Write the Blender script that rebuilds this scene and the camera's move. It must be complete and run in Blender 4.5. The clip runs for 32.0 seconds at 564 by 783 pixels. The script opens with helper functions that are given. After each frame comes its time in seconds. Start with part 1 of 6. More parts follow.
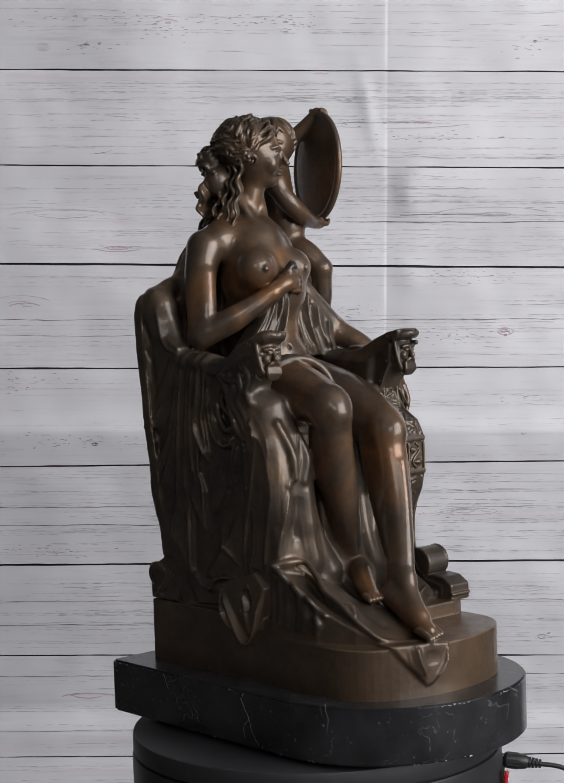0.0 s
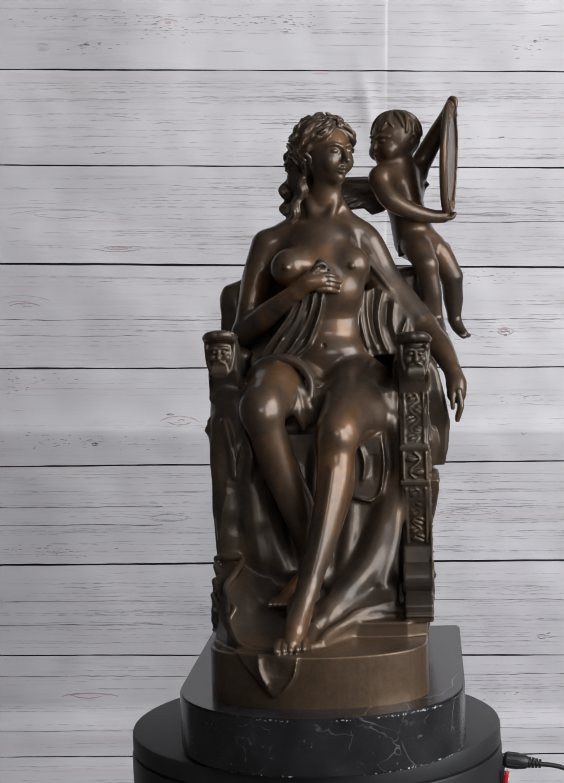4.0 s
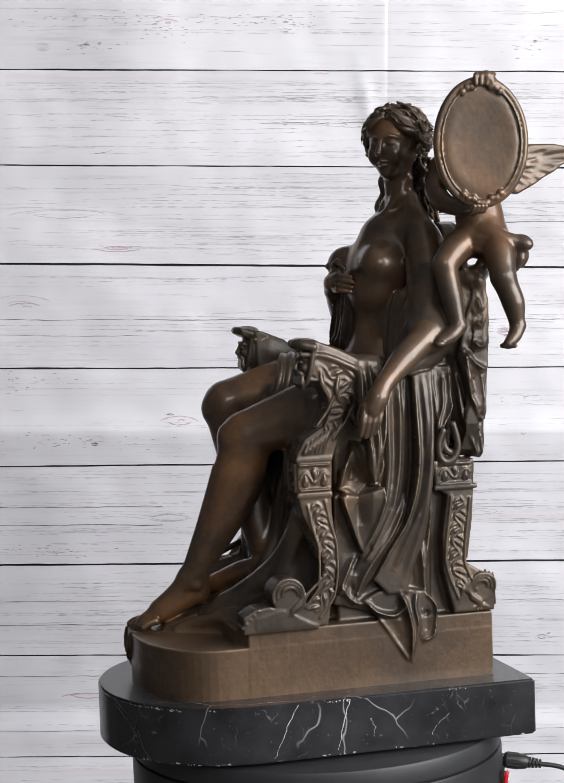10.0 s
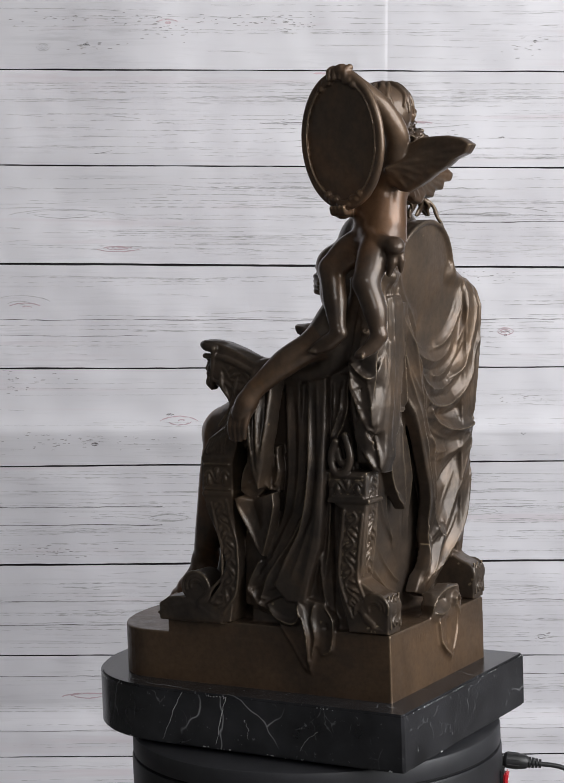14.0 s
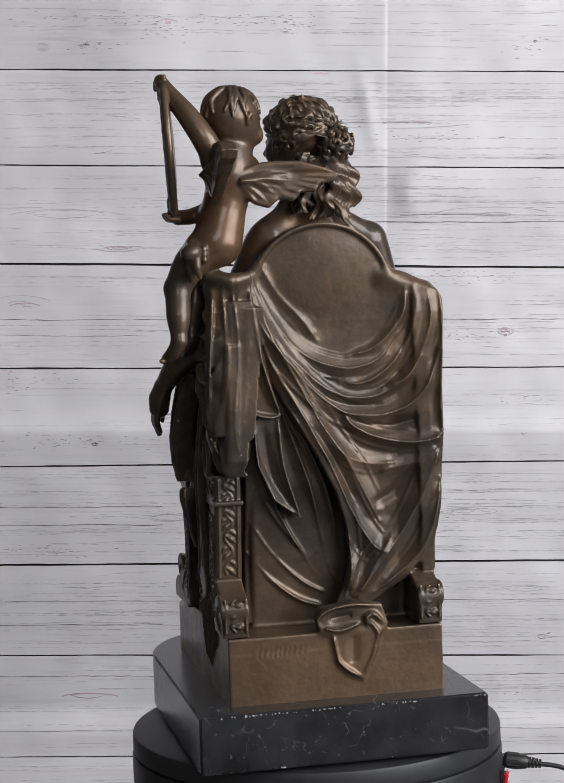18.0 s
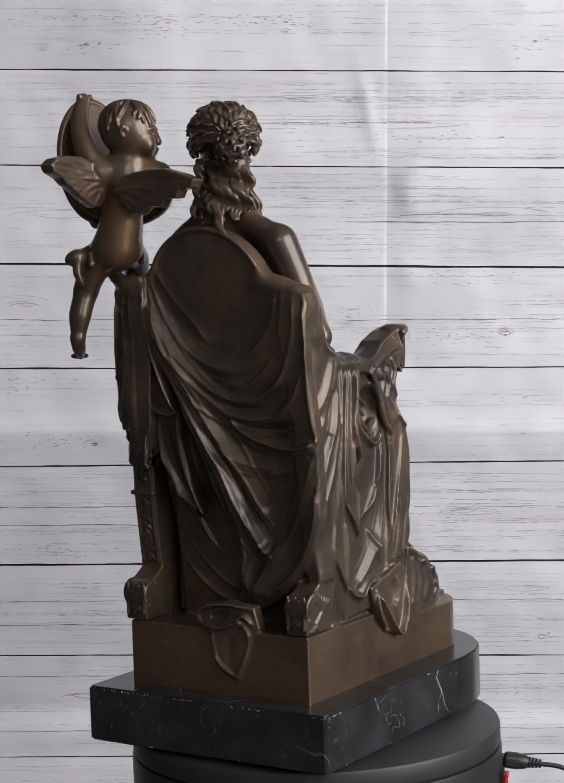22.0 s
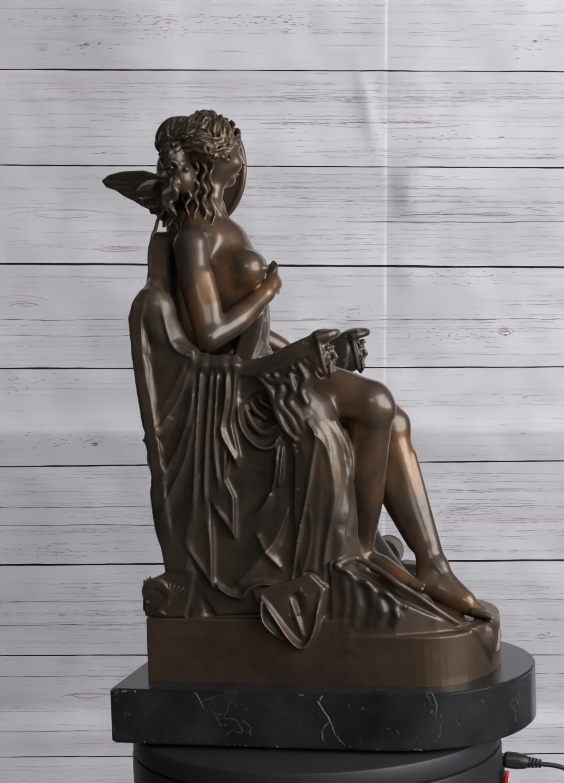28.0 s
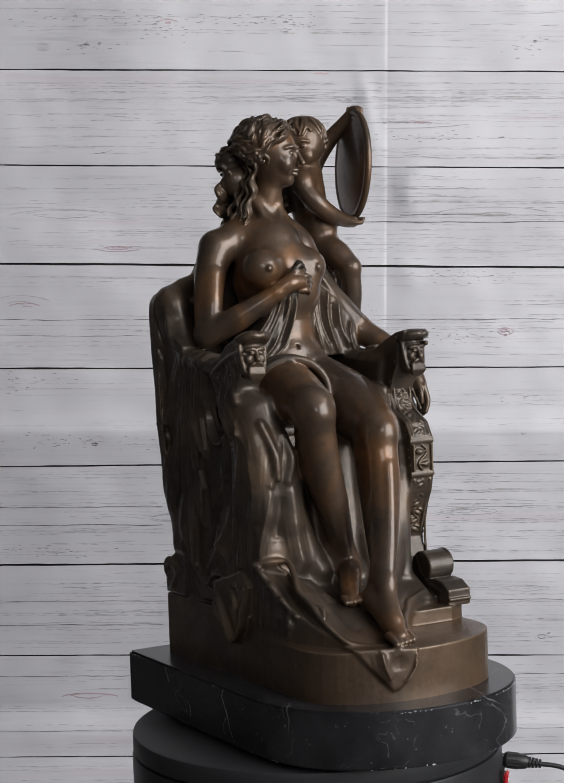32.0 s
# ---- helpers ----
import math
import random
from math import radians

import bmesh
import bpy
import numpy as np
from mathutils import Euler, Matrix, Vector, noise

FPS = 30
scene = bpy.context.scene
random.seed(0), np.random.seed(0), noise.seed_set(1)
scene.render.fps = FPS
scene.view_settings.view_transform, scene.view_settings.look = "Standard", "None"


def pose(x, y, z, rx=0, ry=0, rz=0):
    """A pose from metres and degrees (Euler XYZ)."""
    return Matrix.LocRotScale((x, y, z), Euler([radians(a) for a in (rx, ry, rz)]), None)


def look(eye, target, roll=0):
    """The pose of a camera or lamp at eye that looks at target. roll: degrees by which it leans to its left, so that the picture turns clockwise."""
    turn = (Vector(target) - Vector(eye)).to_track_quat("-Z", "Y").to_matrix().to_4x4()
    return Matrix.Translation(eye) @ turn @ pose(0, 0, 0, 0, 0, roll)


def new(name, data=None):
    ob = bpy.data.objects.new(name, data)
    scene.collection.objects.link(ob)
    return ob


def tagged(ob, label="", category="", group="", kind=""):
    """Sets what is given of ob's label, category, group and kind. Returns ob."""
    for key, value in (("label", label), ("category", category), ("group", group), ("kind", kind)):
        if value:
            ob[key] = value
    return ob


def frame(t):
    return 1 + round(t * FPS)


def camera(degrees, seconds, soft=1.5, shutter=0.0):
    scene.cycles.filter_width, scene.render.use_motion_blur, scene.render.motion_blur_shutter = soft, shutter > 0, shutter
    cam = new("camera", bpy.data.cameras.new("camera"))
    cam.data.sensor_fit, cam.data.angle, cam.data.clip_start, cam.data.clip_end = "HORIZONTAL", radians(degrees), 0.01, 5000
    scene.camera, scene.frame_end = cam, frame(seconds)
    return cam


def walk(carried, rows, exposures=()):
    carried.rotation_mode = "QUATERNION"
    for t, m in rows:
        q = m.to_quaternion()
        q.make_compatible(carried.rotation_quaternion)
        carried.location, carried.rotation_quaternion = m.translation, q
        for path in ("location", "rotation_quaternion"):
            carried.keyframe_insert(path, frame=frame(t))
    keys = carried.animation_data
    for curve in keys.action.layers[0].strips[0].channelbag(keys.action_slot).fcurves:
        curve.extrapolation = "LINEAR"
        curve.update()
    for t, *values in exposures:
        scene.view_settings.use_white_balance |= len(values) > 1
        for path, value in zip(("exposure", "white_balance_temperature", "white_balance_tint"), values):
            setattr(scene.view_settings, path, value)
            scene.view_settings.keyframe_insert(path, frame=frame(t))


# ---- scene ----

# All lengths in metres unless a name ends in MM.  The turntable's axis is x = y = 0.
TOP = 0.76                      # height of the turntable's platter
EYE = Vector((0.0, -1.19, TOP + 0.3092))
YAW, PITCH, ROLL = radians(0.764), radians(-4.049), -1.92
AHEAD = Vector((-math.sin(YAW) * math.cos(PITCH), math.cos(YAW) * math.cos(PITCH), math.sin(PITCH)))
DURATION, TURN_START, TURN_RATE = 32.0, 42.44, -11.604

cam = camera(18.332, DURATION, soft=0.8)
walk(cam, [(0.0, look(EYE, EYE + AHEAD, ROLL)), (DURATION, look(EYE, EYE + AHEAD, ROLL))],
     exposures=[(0.0, -0.12), (2.0, -0.1), (6.5, -0.05), (8.0, 0.1), (9.0, 0.4), (10.0, 0.48), (11.5, 0.47), (12.2, 0.25), (13.0, 0.1), (14.0, 0.07), (19.0, 0.05), (22.0, 0.07), (23.0, 0.15), (24.0, 0.31), (25.0, 0.34), (26.5, 0.08), (28.0, -0.1), (DURATION, -0.12)])

# ---- light ----
world = bpy.data.worlds.new("world")
scene.world = world
world.use_nodes = True
sky = world.node_tree.nodes.new("ShaderNodeTexSky")
sky.sky_type, sky.sun_disc = "NISHITA", False
sky.sun_elevation, sky.sun_rotation = radians(40), radians(120)
world.node_tree.links.new(sky.outputs[0], world.node_tree.nodes["Background"].inputs[0])
world.node_tree.nodes["Background"].inputs[1].default_value = 0.1

def window_lamp(name, place, target, width, height, watts, colour):
    data = bpy.data.lights.new(name, "AREA")
    data.shape, data.size, data.size_y, data.energy, data.color = "RECTANGLE", width, height, watts, colour
    ob = new(name, data)
    ob.matrix_world = look(place, target)
    return ob

window_lamp("window_light", (1.46, -0.95, 1.56), (0.0, -0.1, 1.17), 1.6, 1.35, 43.5, (0.963, 0.97, 0.97))
window_lamp("front_window_light", (0.35, -2.62, 2.05), (0.0, 0.0, 1.15), 1.0, 0.6, 8, (1.0, 0.98, 0.95))

# ---- materials ----
def material(name):
    m = bpy.data.materials.new(name)
    m.use_nodes = True
    nt = m.node_tree
    return m, nt, nt.nodes["Principled BSDF"]

def node(nt, kind, **values):
    n = nt.nodes.new("ShaderNode" + kind)
    for key, v in values.items():
        n.inputs[key].default_value = v
    return n

def ramp(nt, source, stops):
    r = nt.nodes.new("ShaderNodeValToRGB")
    while len(r.color_ramp.elements) < len(stops):
        r.color_ramp.elements.new(0.5)
    for e, (p, c) in zip(r.color_ramp.elements, stops):
        e.position, e.color = p, (*c, 1) if len(c) == 3 else (c[0], c[0], c[0], 1)
    nt.links.new(source, r.inputs[0])
    return r

def noise_of(nt, vector, scale, detail=4.0, rough=0.55, distortion=0.0):
    n = node(nt, "TexNoise", Scale=scale, Detail=detail, Roughness=rough, Distortion=distortion)
    nt.links.new(vector, n.inputs["Vector"])
    return n

def bumped(nt, bsdf, source, strength, distance):
    b = node(nt, "Bump", Strength=strength, Distance=distance)
    nt.links.new(source, b.inputs["Height"])
    nt.links.new(b.outputs[0], bsdf.inputs["Normal"])

def mixed(nt, fac, a, b):
    m = nt.nodes.new("ShaderNodeMix")
    m.data_type = "RGBA"
    for socket, v in ((m.inputs[0], fac), (m.inputs[6], a), (m.inputs[7], b)):
        if isinstance(v, (int, float, tuple)):
            socket.default_value = v if not isinstance(v, tuple) else (*v, 1)
        else:
            nt.links.new(v, socket)
    return m.outputs[2]

def bronze_material():
    """Brown patina over cast bronze: mottled at two scales, worn bright on the ridges, a thin wax coat."""
    m, nt, bsdf = material("bronze")
    pos = nt.nodes.new("ShaderNodeTexCoord").outputs["Object"]
    big = noise_of(nt, pos, 16, 5, 0.62, 0.4)
    patina = ramp(nt, big.outputs[0], [(0.32, (0.034, 0.027, 0.023)), (0.48, (0.072, 0.053, 0.040)), (0.60, (0.114, 0.078, 0.053)), (0.72, (0.165, 0.104, 0.062))])
    fine = noise_of(nt, pos, 240, 5, 0.6)
    specks = ramp(nt, fine.outputs[0], [(0.32, (0.45, 0.45, 0.45)), (0.6, (1, 1, 1))])
    mul = nt.nodes.new("ShaderNodeMix")
    mul.data_type, mul.blend_type = "RGBA", "MULTIPLY"
    mul.inputs[0].default_value = 0.35
    skin = ramp(nt, noise_of(nt, pos, 19, 4, 0.6, 0.5).outputs[0], [(0.32, (0.050, 0.035, 0.026)), (0.5, (0.110, 0.065, 0.038)), (0.68, (0.235, 0.108, 0.042))])
    rubbed_off = nt.nodes.new("ShaderNodeAttribute")
    rubbed_off.attribute_name = "bronze_tone"
    tint = ramp(nt, noise_of(nt, pos, 6.5, 4, 0.6).outputs[0], [(0.52, (0, 0, 0)), (0.68, (0.6, 0.6, 0.6))])
    olive = mixed(nt, tint.outputs[0], patina.outputs[0], (0.105, 0.069, 0.041))
    part_of = nt.nodes.new("ShaderNodeSeparateXYZ")
    nt.links.new(pos, part_of.inputs[0])
    foot = ramp(nt, part_of.outputs["Z"], [(0.074, (0.6, 0.6, 0.6)), (0.082, (0, 0, 0))])  # up to its top, the base is mixed with a brighter brown
    bronze_tone = ramp(nt, noise_of(nt, pos, 12, 5, 0.6, 0.5).outputs[0], [(0.32, (0.066, 0.042, 0.028)), (0.68, (0.195, 0.113, 0.059))])
    olive = mixed(nt, foot.outputs[0], olive, bronze_tone.outputs[0])
    olive = mixed(nt, rubbed_off.outputs["Fac"], olive, skin.outputs[0])
    nt.links.new(olive, mul.inputs[6])
    nt.links.new(specks.outputs[0], mul.inputs[7])
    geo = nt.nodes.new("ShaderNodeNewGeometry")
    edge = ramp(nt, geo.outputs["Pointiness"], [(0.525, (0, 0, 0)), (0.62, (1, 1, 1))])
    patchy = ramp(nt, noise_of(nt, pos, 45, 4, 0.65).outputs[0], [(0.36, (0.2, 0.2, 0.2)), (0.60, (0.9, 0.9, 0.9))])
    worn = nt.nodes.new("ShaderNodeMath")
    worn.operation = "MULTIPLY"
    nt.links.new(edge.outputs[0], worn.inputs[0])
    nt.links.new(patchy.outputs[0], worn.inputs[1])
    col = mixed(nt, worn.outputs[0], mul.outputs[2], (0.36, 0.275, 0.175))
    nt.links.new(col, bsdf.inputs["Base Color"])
    bsdf.inputs["Metallic"].default_value = 0.5
    wax = nt.nodes.new("ShaderNodeMath")
    wax.operation = "MULTIPLY_ADD"
    wax.inputs[1].default_value, wax.inputs[2].default_value = 0.35, 0.28
    nt.links.new(rubbed_off.outputs["Fac"], wax.inputs[0])
    nt.links.new(wax.outputs[0], bsdf.inputs["Coat Weight"])
    bsdf.inputs["Coat IOR"].default_value = 1.5
    bsdf.inputs["Coat Roughness"].default_value = 0.15
    rough = ramp(nt, noise_of(nt, pos, 60, 5, 0.65).outputs[0], [(0.3, (0.54,)), (0.7, (0.36,))])
    nt.links.new(rough.outputs[0], bsdf.inputs["Roughness"])
    dents = noise_of(nt, pos, 105, 4, 0.6)
    uneven = nt.nodes.new("ShaderNodeMath")
    uneven.operation = "MULTIPLY_ADD"
    uneven.inputs[1].default_value = 1.7
    nt.links.new(dents.outputs[0], uneven.inputs[0])
    soft = nt.nodes.new("ShaderNodeMath")
    soft.operation = "MULTIPLY"
    soft.inputs[1].default_value = 0.2
    nt.links.new(fine.outputs[0], soft.inputs[0])
    nt.links.new(soft.outputs[0], uneven.inputs[2])
    calm = nt.nodes.new("ShaderNodeMath")
    calm.operation = "MULTIPLY_ADD"
    calm.inputs[1].default_value, calm.inputs[2].default_value = -0.85, 1.0
    nt.links.new(rubbed_off.outputs["Fac"], calm.inputs[0])
    relief_of = nt.nodes.new("ShaderNodeMath")
    relief_of.operation = "MULTIPLY"
    nt.links.new(uneven.outputs[0], relief_of.inputs[0])
    nt.links.new(calm.outputs[0], relief_of.inputs[1])
    bumped(nt, bsdf, relief_of.outputs[0], 0.22, 0.001)
    return m

def marble_material():
    m, nt, bsdf = material("black_marble")
    pos = nt.nodes.new("ShaderNodeTexCoord").outputs["Object"]
    warp = noise_of(nt, pos, 9, 4)
    add = nt.nodes.new("ShaderNodeVectorMath")
    add.operation = "MULTIPLY_ADD"
    add.inputs[1].default_value = (0.05, 0.05, 0.05)
    nt.links.new(warp.outputs["Color"], add.inputs[0])
    nt.links.new(pos, add.inputs[2])
    vor = node(nt, "TexVoronoi", Scale=13)
    vor.feature = "DISTANCE_TO_EDGE"
    nt.links.new(add.outputs[0], vor.inputs["Vector"])
    vein = ramp(nt, vor.outputs["Distance"], [(0.0, (1, 1, 1)), (0.006, (0, 0, 0))])
    gate = ramp(nt, noise_of(nt, pos, 16, 2).outputs[0], [(0.52, (0, 0, 0)), (0.66, (1, 1, 1))])
    veins = nt.nodes.new("ShaderNodeMath")
    veins.operation = "MULTIPLY"
    nt.links.new(vein.outputs[0], veins.inputs[0])
    nt.links.new(gate.outputs[0], veins.inputs[1])
    warp2 = nt.nodes.new("ShaderNodeVectorMath")
    warp2.operation = "MULTIPLY_ADD"
    warp2.inputs[1].default_value = (0.03, 0.03, 0.03)
    nt.links.new(noise_of(nt, pos, 40, 3).outputs["Color"], warp2.inputs[0])
    nt.links.new(pos, warp2.inputs[2])
    vor2 = node(nt, "TexVoronoi", Scale=42)
    vor2.feature = "DISTANCE_TO_EDGE"
    nt.links.new(warp2.outputs[0], vor2.inputs["Vector"])
    hairs = ramp(nt, vor2.outputs["Distance"], [(0.0, (1, 1, 1)), (0.022, (0, 0, 0))])
    gate2 = ramp(nt, noise_of(nt, pos, 38, 4, 0.7).outputs[0], [(0.52, (0, 0, 0)), (0.72, (0.55, 0.55, 0.55))])
    scratch = nt.nodes.new("ShaderNodeMath")
    scratch.operation = "MULTIPLY"
    nt.links.new(hairs.outputs[0], scratch.inputs[0])
    nt.links.new(gate2.outputs[0], scratch.inputs[1])
    chips = ramp(nt, noise_of(nt, pos, 230, 3, 0.7).outputs[0], [(0.67, (0, 0, 0)), (0.72, (1, 1, 1))])
    clouds = ramp(nt, noise_of(nt, pos, 30, 5).outputs[0], [(0.3, (0.010, 0.010, 0.011)), (0.75, (0.036, 0.036, 0.040))])
    c1 = mixed(nt, veins.outputs[0], clouds.outputs[0], (0.32, 0.32, 0.33))
    half = nt.nodes.new("ShaderNodeMath")
    half.operation = "MULTIPLY"
    half.inputs[1].default_value = 0.35
    nt.links.new(chips.outputs[0], half.inputs[0])
    c2 = mixed(nt, half.outputs[0], c1, (0.28, 0.28, 0.29))
    c2 = mixed(nt, scratch.outputs[0], c2, (0.30, 0.30, 0.31))
    nt.links.new(c2, bsdf.inputs["Base Color"])
    bsdf.inputs["Roughness"].default_value = 0.26
    bsdf.inputs["Specular IOR Level"].default_value = 0.5
    bumped(nt, bsdf, noise_of(nt, pos, 120, 3).outputs[0], 0.05, 0.0005)
    return m

def plastic_material(name, colour, rough):
    m, nt, bsdf = material(name)
    pos = nt.nodes.new("ShaderNodeTexCoord").outputs["Object"]
    dust = noise_of(nt, pos, 60, 6, 0.7)
    c = ramp(nt, dust.outputs[0], [(0.35, colour), (0.8, tuple(v * 1.25 + 0.006 for v in colour))])
    nt.links.new(c.outputs[0], bsdf.inputs["Base Color"])
    bsdf.inputs["Roughness"].default_value = rough
    bumped(nt, bsdf, noise_of(nt, pos, 900, 2).outputs[0], 0.1, 0.0003)
    return m

def print_material():
    """White-washed timber printed on vinyl."""
    m, nt, bsdf = material("printed_vinyl")
    pos = nt.nodes.new("ShaderNodeTexCoord").outputs["Object"]
    info = nt.nodes.new("ShaderNodeObjectInfo")
    shift = nt.nodes.new("ShaderNodeVectorMath")
    shift.operation = "MULTIPLY_ADD"
    nt.links.new(info.outputs["Random"], shift.inputs[0])
    shift.inputs[1].default_value = (7.0, 3.0, 5.0)
    nt.links.new(pos, shift.inputs[2])
    stretch = nt.nodes.new("ShaderNodeMapping")
    stretch.inputs["Scale"].default_value = (0.035, 1, 1)
    nt.links.new(shift.outputs[0], stretch.inputs[0])
    grain = noise_of(nt, stretch.outputs[0], 230, 6, 0.68, 0.5)
    cloud = noise_of(nt, shift.outputs[0], 7, 3)
    tone = ramp(nt, cloud.outputs[0], [(0.3, (0.66, 0.645, 0.685)), (0.7, (0.77, 0.755, 0.795))])
    dark = ramp(nt, grain.outputs[0], [(0.36, (1, 1, 1)), (0.50, (0, 0, 0))])
    gate = ramp(nt, noise_of(nt, shift.outputs[0], 11, 2).outputs[0], [(0.42, (0.04,)), (0.70, (0.27,))])
    amount = nt.nodes.new("ShaderNodeMath")
    amount.operation = "MULTIPLY"
    nt.links.new(dark.outputs[0], amount.inputs[0])
    nt.links.new(gate.outputs[0], amount.inputs[1])
    c = mixed(nt, amount.outputs[0], tone.outputs[0], (0.40, 0.39, 0.41))
    pink = ramp(nt, noise_of(nt, stretch.outputs[0], 60, 3).outputs[0], [(0.62, (0,)), (0.72, (0.35,))])
    c = mixed(nt, pink.outputs[0], c, (0.66, 0.56, 0.60))
    nt.links.new(c, bsdf.inputs["Base Color"])
    bsdf.inputs["Roughness"].default_value = 0.5
    return m

def plain_material(name, colour, rough, spread=0.1, scale=8.0):
    m, nt, bsdf = material(name)
    pos = nt.nodes.new("ShaderNodeTexCoord").outputs["Object"]
    n = noise_of(nt, pos, scale, 5)
    c = ramp(nt, n.outputs[0], [(0.3, tuple(v * (1 - spread) for v in colour)), (0.7, tuple(min(v * (1 + spread), 1) for v in colour))])
    nt.links.new(c.outputs[0], bsdf.inputs["Base Color"])
    bsdf.inputs["Roughness"].default_value = rough
    return m

BRONZE, MARBLE, PRINT = bronze_material(), marble_material(), print_material()
BLACK_PLASTIC = plastic_material("black_plastic", (0.014, 0.014, 0.016), 0.45)
PLATTER = plastic_material("platter_plastic", (0.020, 0.020, 0.023), 0.5)
SEAM = plain_material("seam", (0.005, 0.005, 0.005), 0.8)
RED = plastic_material("red_plastic", (0.55, 0.02, 0.03), 0.3)
RUBBER = plastic_material("cable_rubber", (0.012, 0.012, 0.013), 0.45)
INK = plain_material("dark_ink", (0.012, 0.008, 0.012), 0.6, 0.3, 60)
GRAIN_INK = plain_material("grain_ink", (0.50, 0.49, 0.50), 0.6, 0.3, 25)
KNOT_INK = plain_material("knot_ink", (0.13, 0.115, 0.12), 0.6, 0.3, 40)
FLECK_INK = plain_material("fleck_ink", (0.36, 0.345, 0.35), 0.6, 0.3, 60)
CHIP = plain_material("chipped_marble", (0.42, 0.42, 0.42), 0.7, 0.4, 300)
LINE_INK = plain_material("line_ink", (0.17, 0.15, 0.16), 0.6, 0.3, 40)
PINK_INK = plain_material("pink_ink", (0.56, 0.42, 0.46), 0.6, 0.2, 40)
WHITE = plain_material("white_paint", (0.40, 0.39, 0.385), 0.8, 0.03, 3)
DIM = plain_material("grey_paint", (0.13, 0.13, 0.13), 0.8, 0.05, 3)
FLOOR_GREY = plain_material("floor_grey", (0.20, 0.19, 0.18), 0.5, 0.15, 5)
FRAME_WHITE = plain_material("frame_white", (0.8, 0.8, 0.8), 0.4, 0.03, 6)
PAD = plain_material("felt", (0.02, 0.02, 0.02), 0.95)

# ---- small mesh kit ----
def part(name, bm, mat, parent=None, label=""):
    me = bpy.data.meshes.new(name)
    bm.to_mesh(me)
    bm.free()
    me.materials.append(mat)
    ob = new(name, me)
    if parent is not None:
        ob.parent = parent
    if label:
        ob["label"] = label
    return ob

def smooth(ob, angle=35):
    ob.data.polygons.foreach_set("use_smooth", [True] * len(ob.data.polygons))
    ob.data.set_sharp_from_angle(angle=radians(angle))
    return ob

def box_bm(x0, x1, y0, y1, z0, z1, bevel=0.0, segments=2):
    bm = bmesh.new()
    bmesh.ops.create_cube(bm, size=1, matrix=Matrix.Translation(((x0 + x1) / 2, (y0 + y1) / 2, (z0 + z1) / 2)) @ Matrix.Diagonal((x1 - x0, y1 - y0, z1 - z0, 1)))
    if bevel:
        bmesh.ops.bevel(bm, geom=bm.edges[:], offset=bevel, segments=segments, affect="EDGES")
    return bm

def lathe_bm(profile, steps=96):
    """A solid of revolution about z from (radius, height) pairs, bottom to top."""
    bm = bmesh.new()
    rings = []
    for r, z in profile:
        if r < 1e-6:
            rings.append([bm.verts.new((0, 0, z))])
        else:
            rings.append([bm.verts.new((r * math.cos(math.tau * i / steps), r * math.sin(math.tau * i / steps), z)) for i in range(steps)])
    for a, b in zip(rings, rings[1:]):
        for i in range(steps):
            j = (i + 1) % steps
            ring = [a[i % len(a)], a[j % len(a)], b[j % len(b)], b[i % len(b)]]
            bm.faces.new(list(dict.fromkeys(ring)))
    return bm

def outline_bm(points, z0, z1, bevel):
    bm = bmesh.new()
    low = [bm.verts.new((x, y, z0)) for x, y in points]
    f = bm.faces.new(low)
    up = bmesh.ops.extrude_face_region(bm, geom=[f])
    bmesh.ops.translate(bm, vec=(0, 0, z1 - z0), verts=[v for v in up["geom"] if isinstance(v, bmesh.types.BMVert)])
    bmesh.ops.recalc_face_normals(bm, faces=bm.faces[:])
    if bevel:
        rim = [e for e in bm.edges if abs(e.verts[0].co.z - e.verts[1].co.z) < 1e-6 and len(e.link_faces) == 2 and any(len(g.verts) > 4 for g in e.link_faces)]
        bmesh.ops.bevel(bm, geom=rim, offset=bevel, segments=2, affect="EDGES")
    return bm


# ---- room ----
def structure(name, bm, mat, label, category):
    return tagged(part(name, bm, mat), label, category, kind="structure")

structure("floor", box_bm(-1.7, 1.7, -2.8, 1.0, -0.05, 0.0), FLOOR_GREY, "plain grey studio floor", "floor")
structure("ceiling", box_bm(-1.7, 1.7, -2.8, 1.0, 2.5, 2.55), WHITE, "plain white ceiling", "ceiling")
structure("wall_north", box_bm(-1.7, 1.7, 0.9, 1.0, 0, 2.5), WHITE, "plain white wall behind the backdrop", "wall")
structure("wall_west", box_bm(-1.7, -1.6, -2.7, 0.9, 0, 2.5), DIM, "plain grey side wall", "wall")

def wall_with_opening(name, axis, at, a0, a1, o0, o1, z0, z1, label, paint):
    """A wall 0.1 thick along x or y with one opening."""
    bm = bmesh.new()
    for p0, p1, q0, q1 in ((a0, o0, 0, 2.5), (o1, a1, 0, 2.5), (o0, o1, 0, z0), (o0, o1, z1, 2.5)):
        if axis == "y":
            piece = box_bm(at, at + 0.1, p0, p1, q0, q1)
        else:
            piece = box_bm(p0, p1, at, at + 0.1, q0, q1)
        me = bpy.data.meshes.new("piece")
        piece.to_mesh(me)
        piece.free()
        bm.from_mesh(me)
        bpy.data.meshes.remove(me)
    return structure(name, bm, paint, label, "wall")

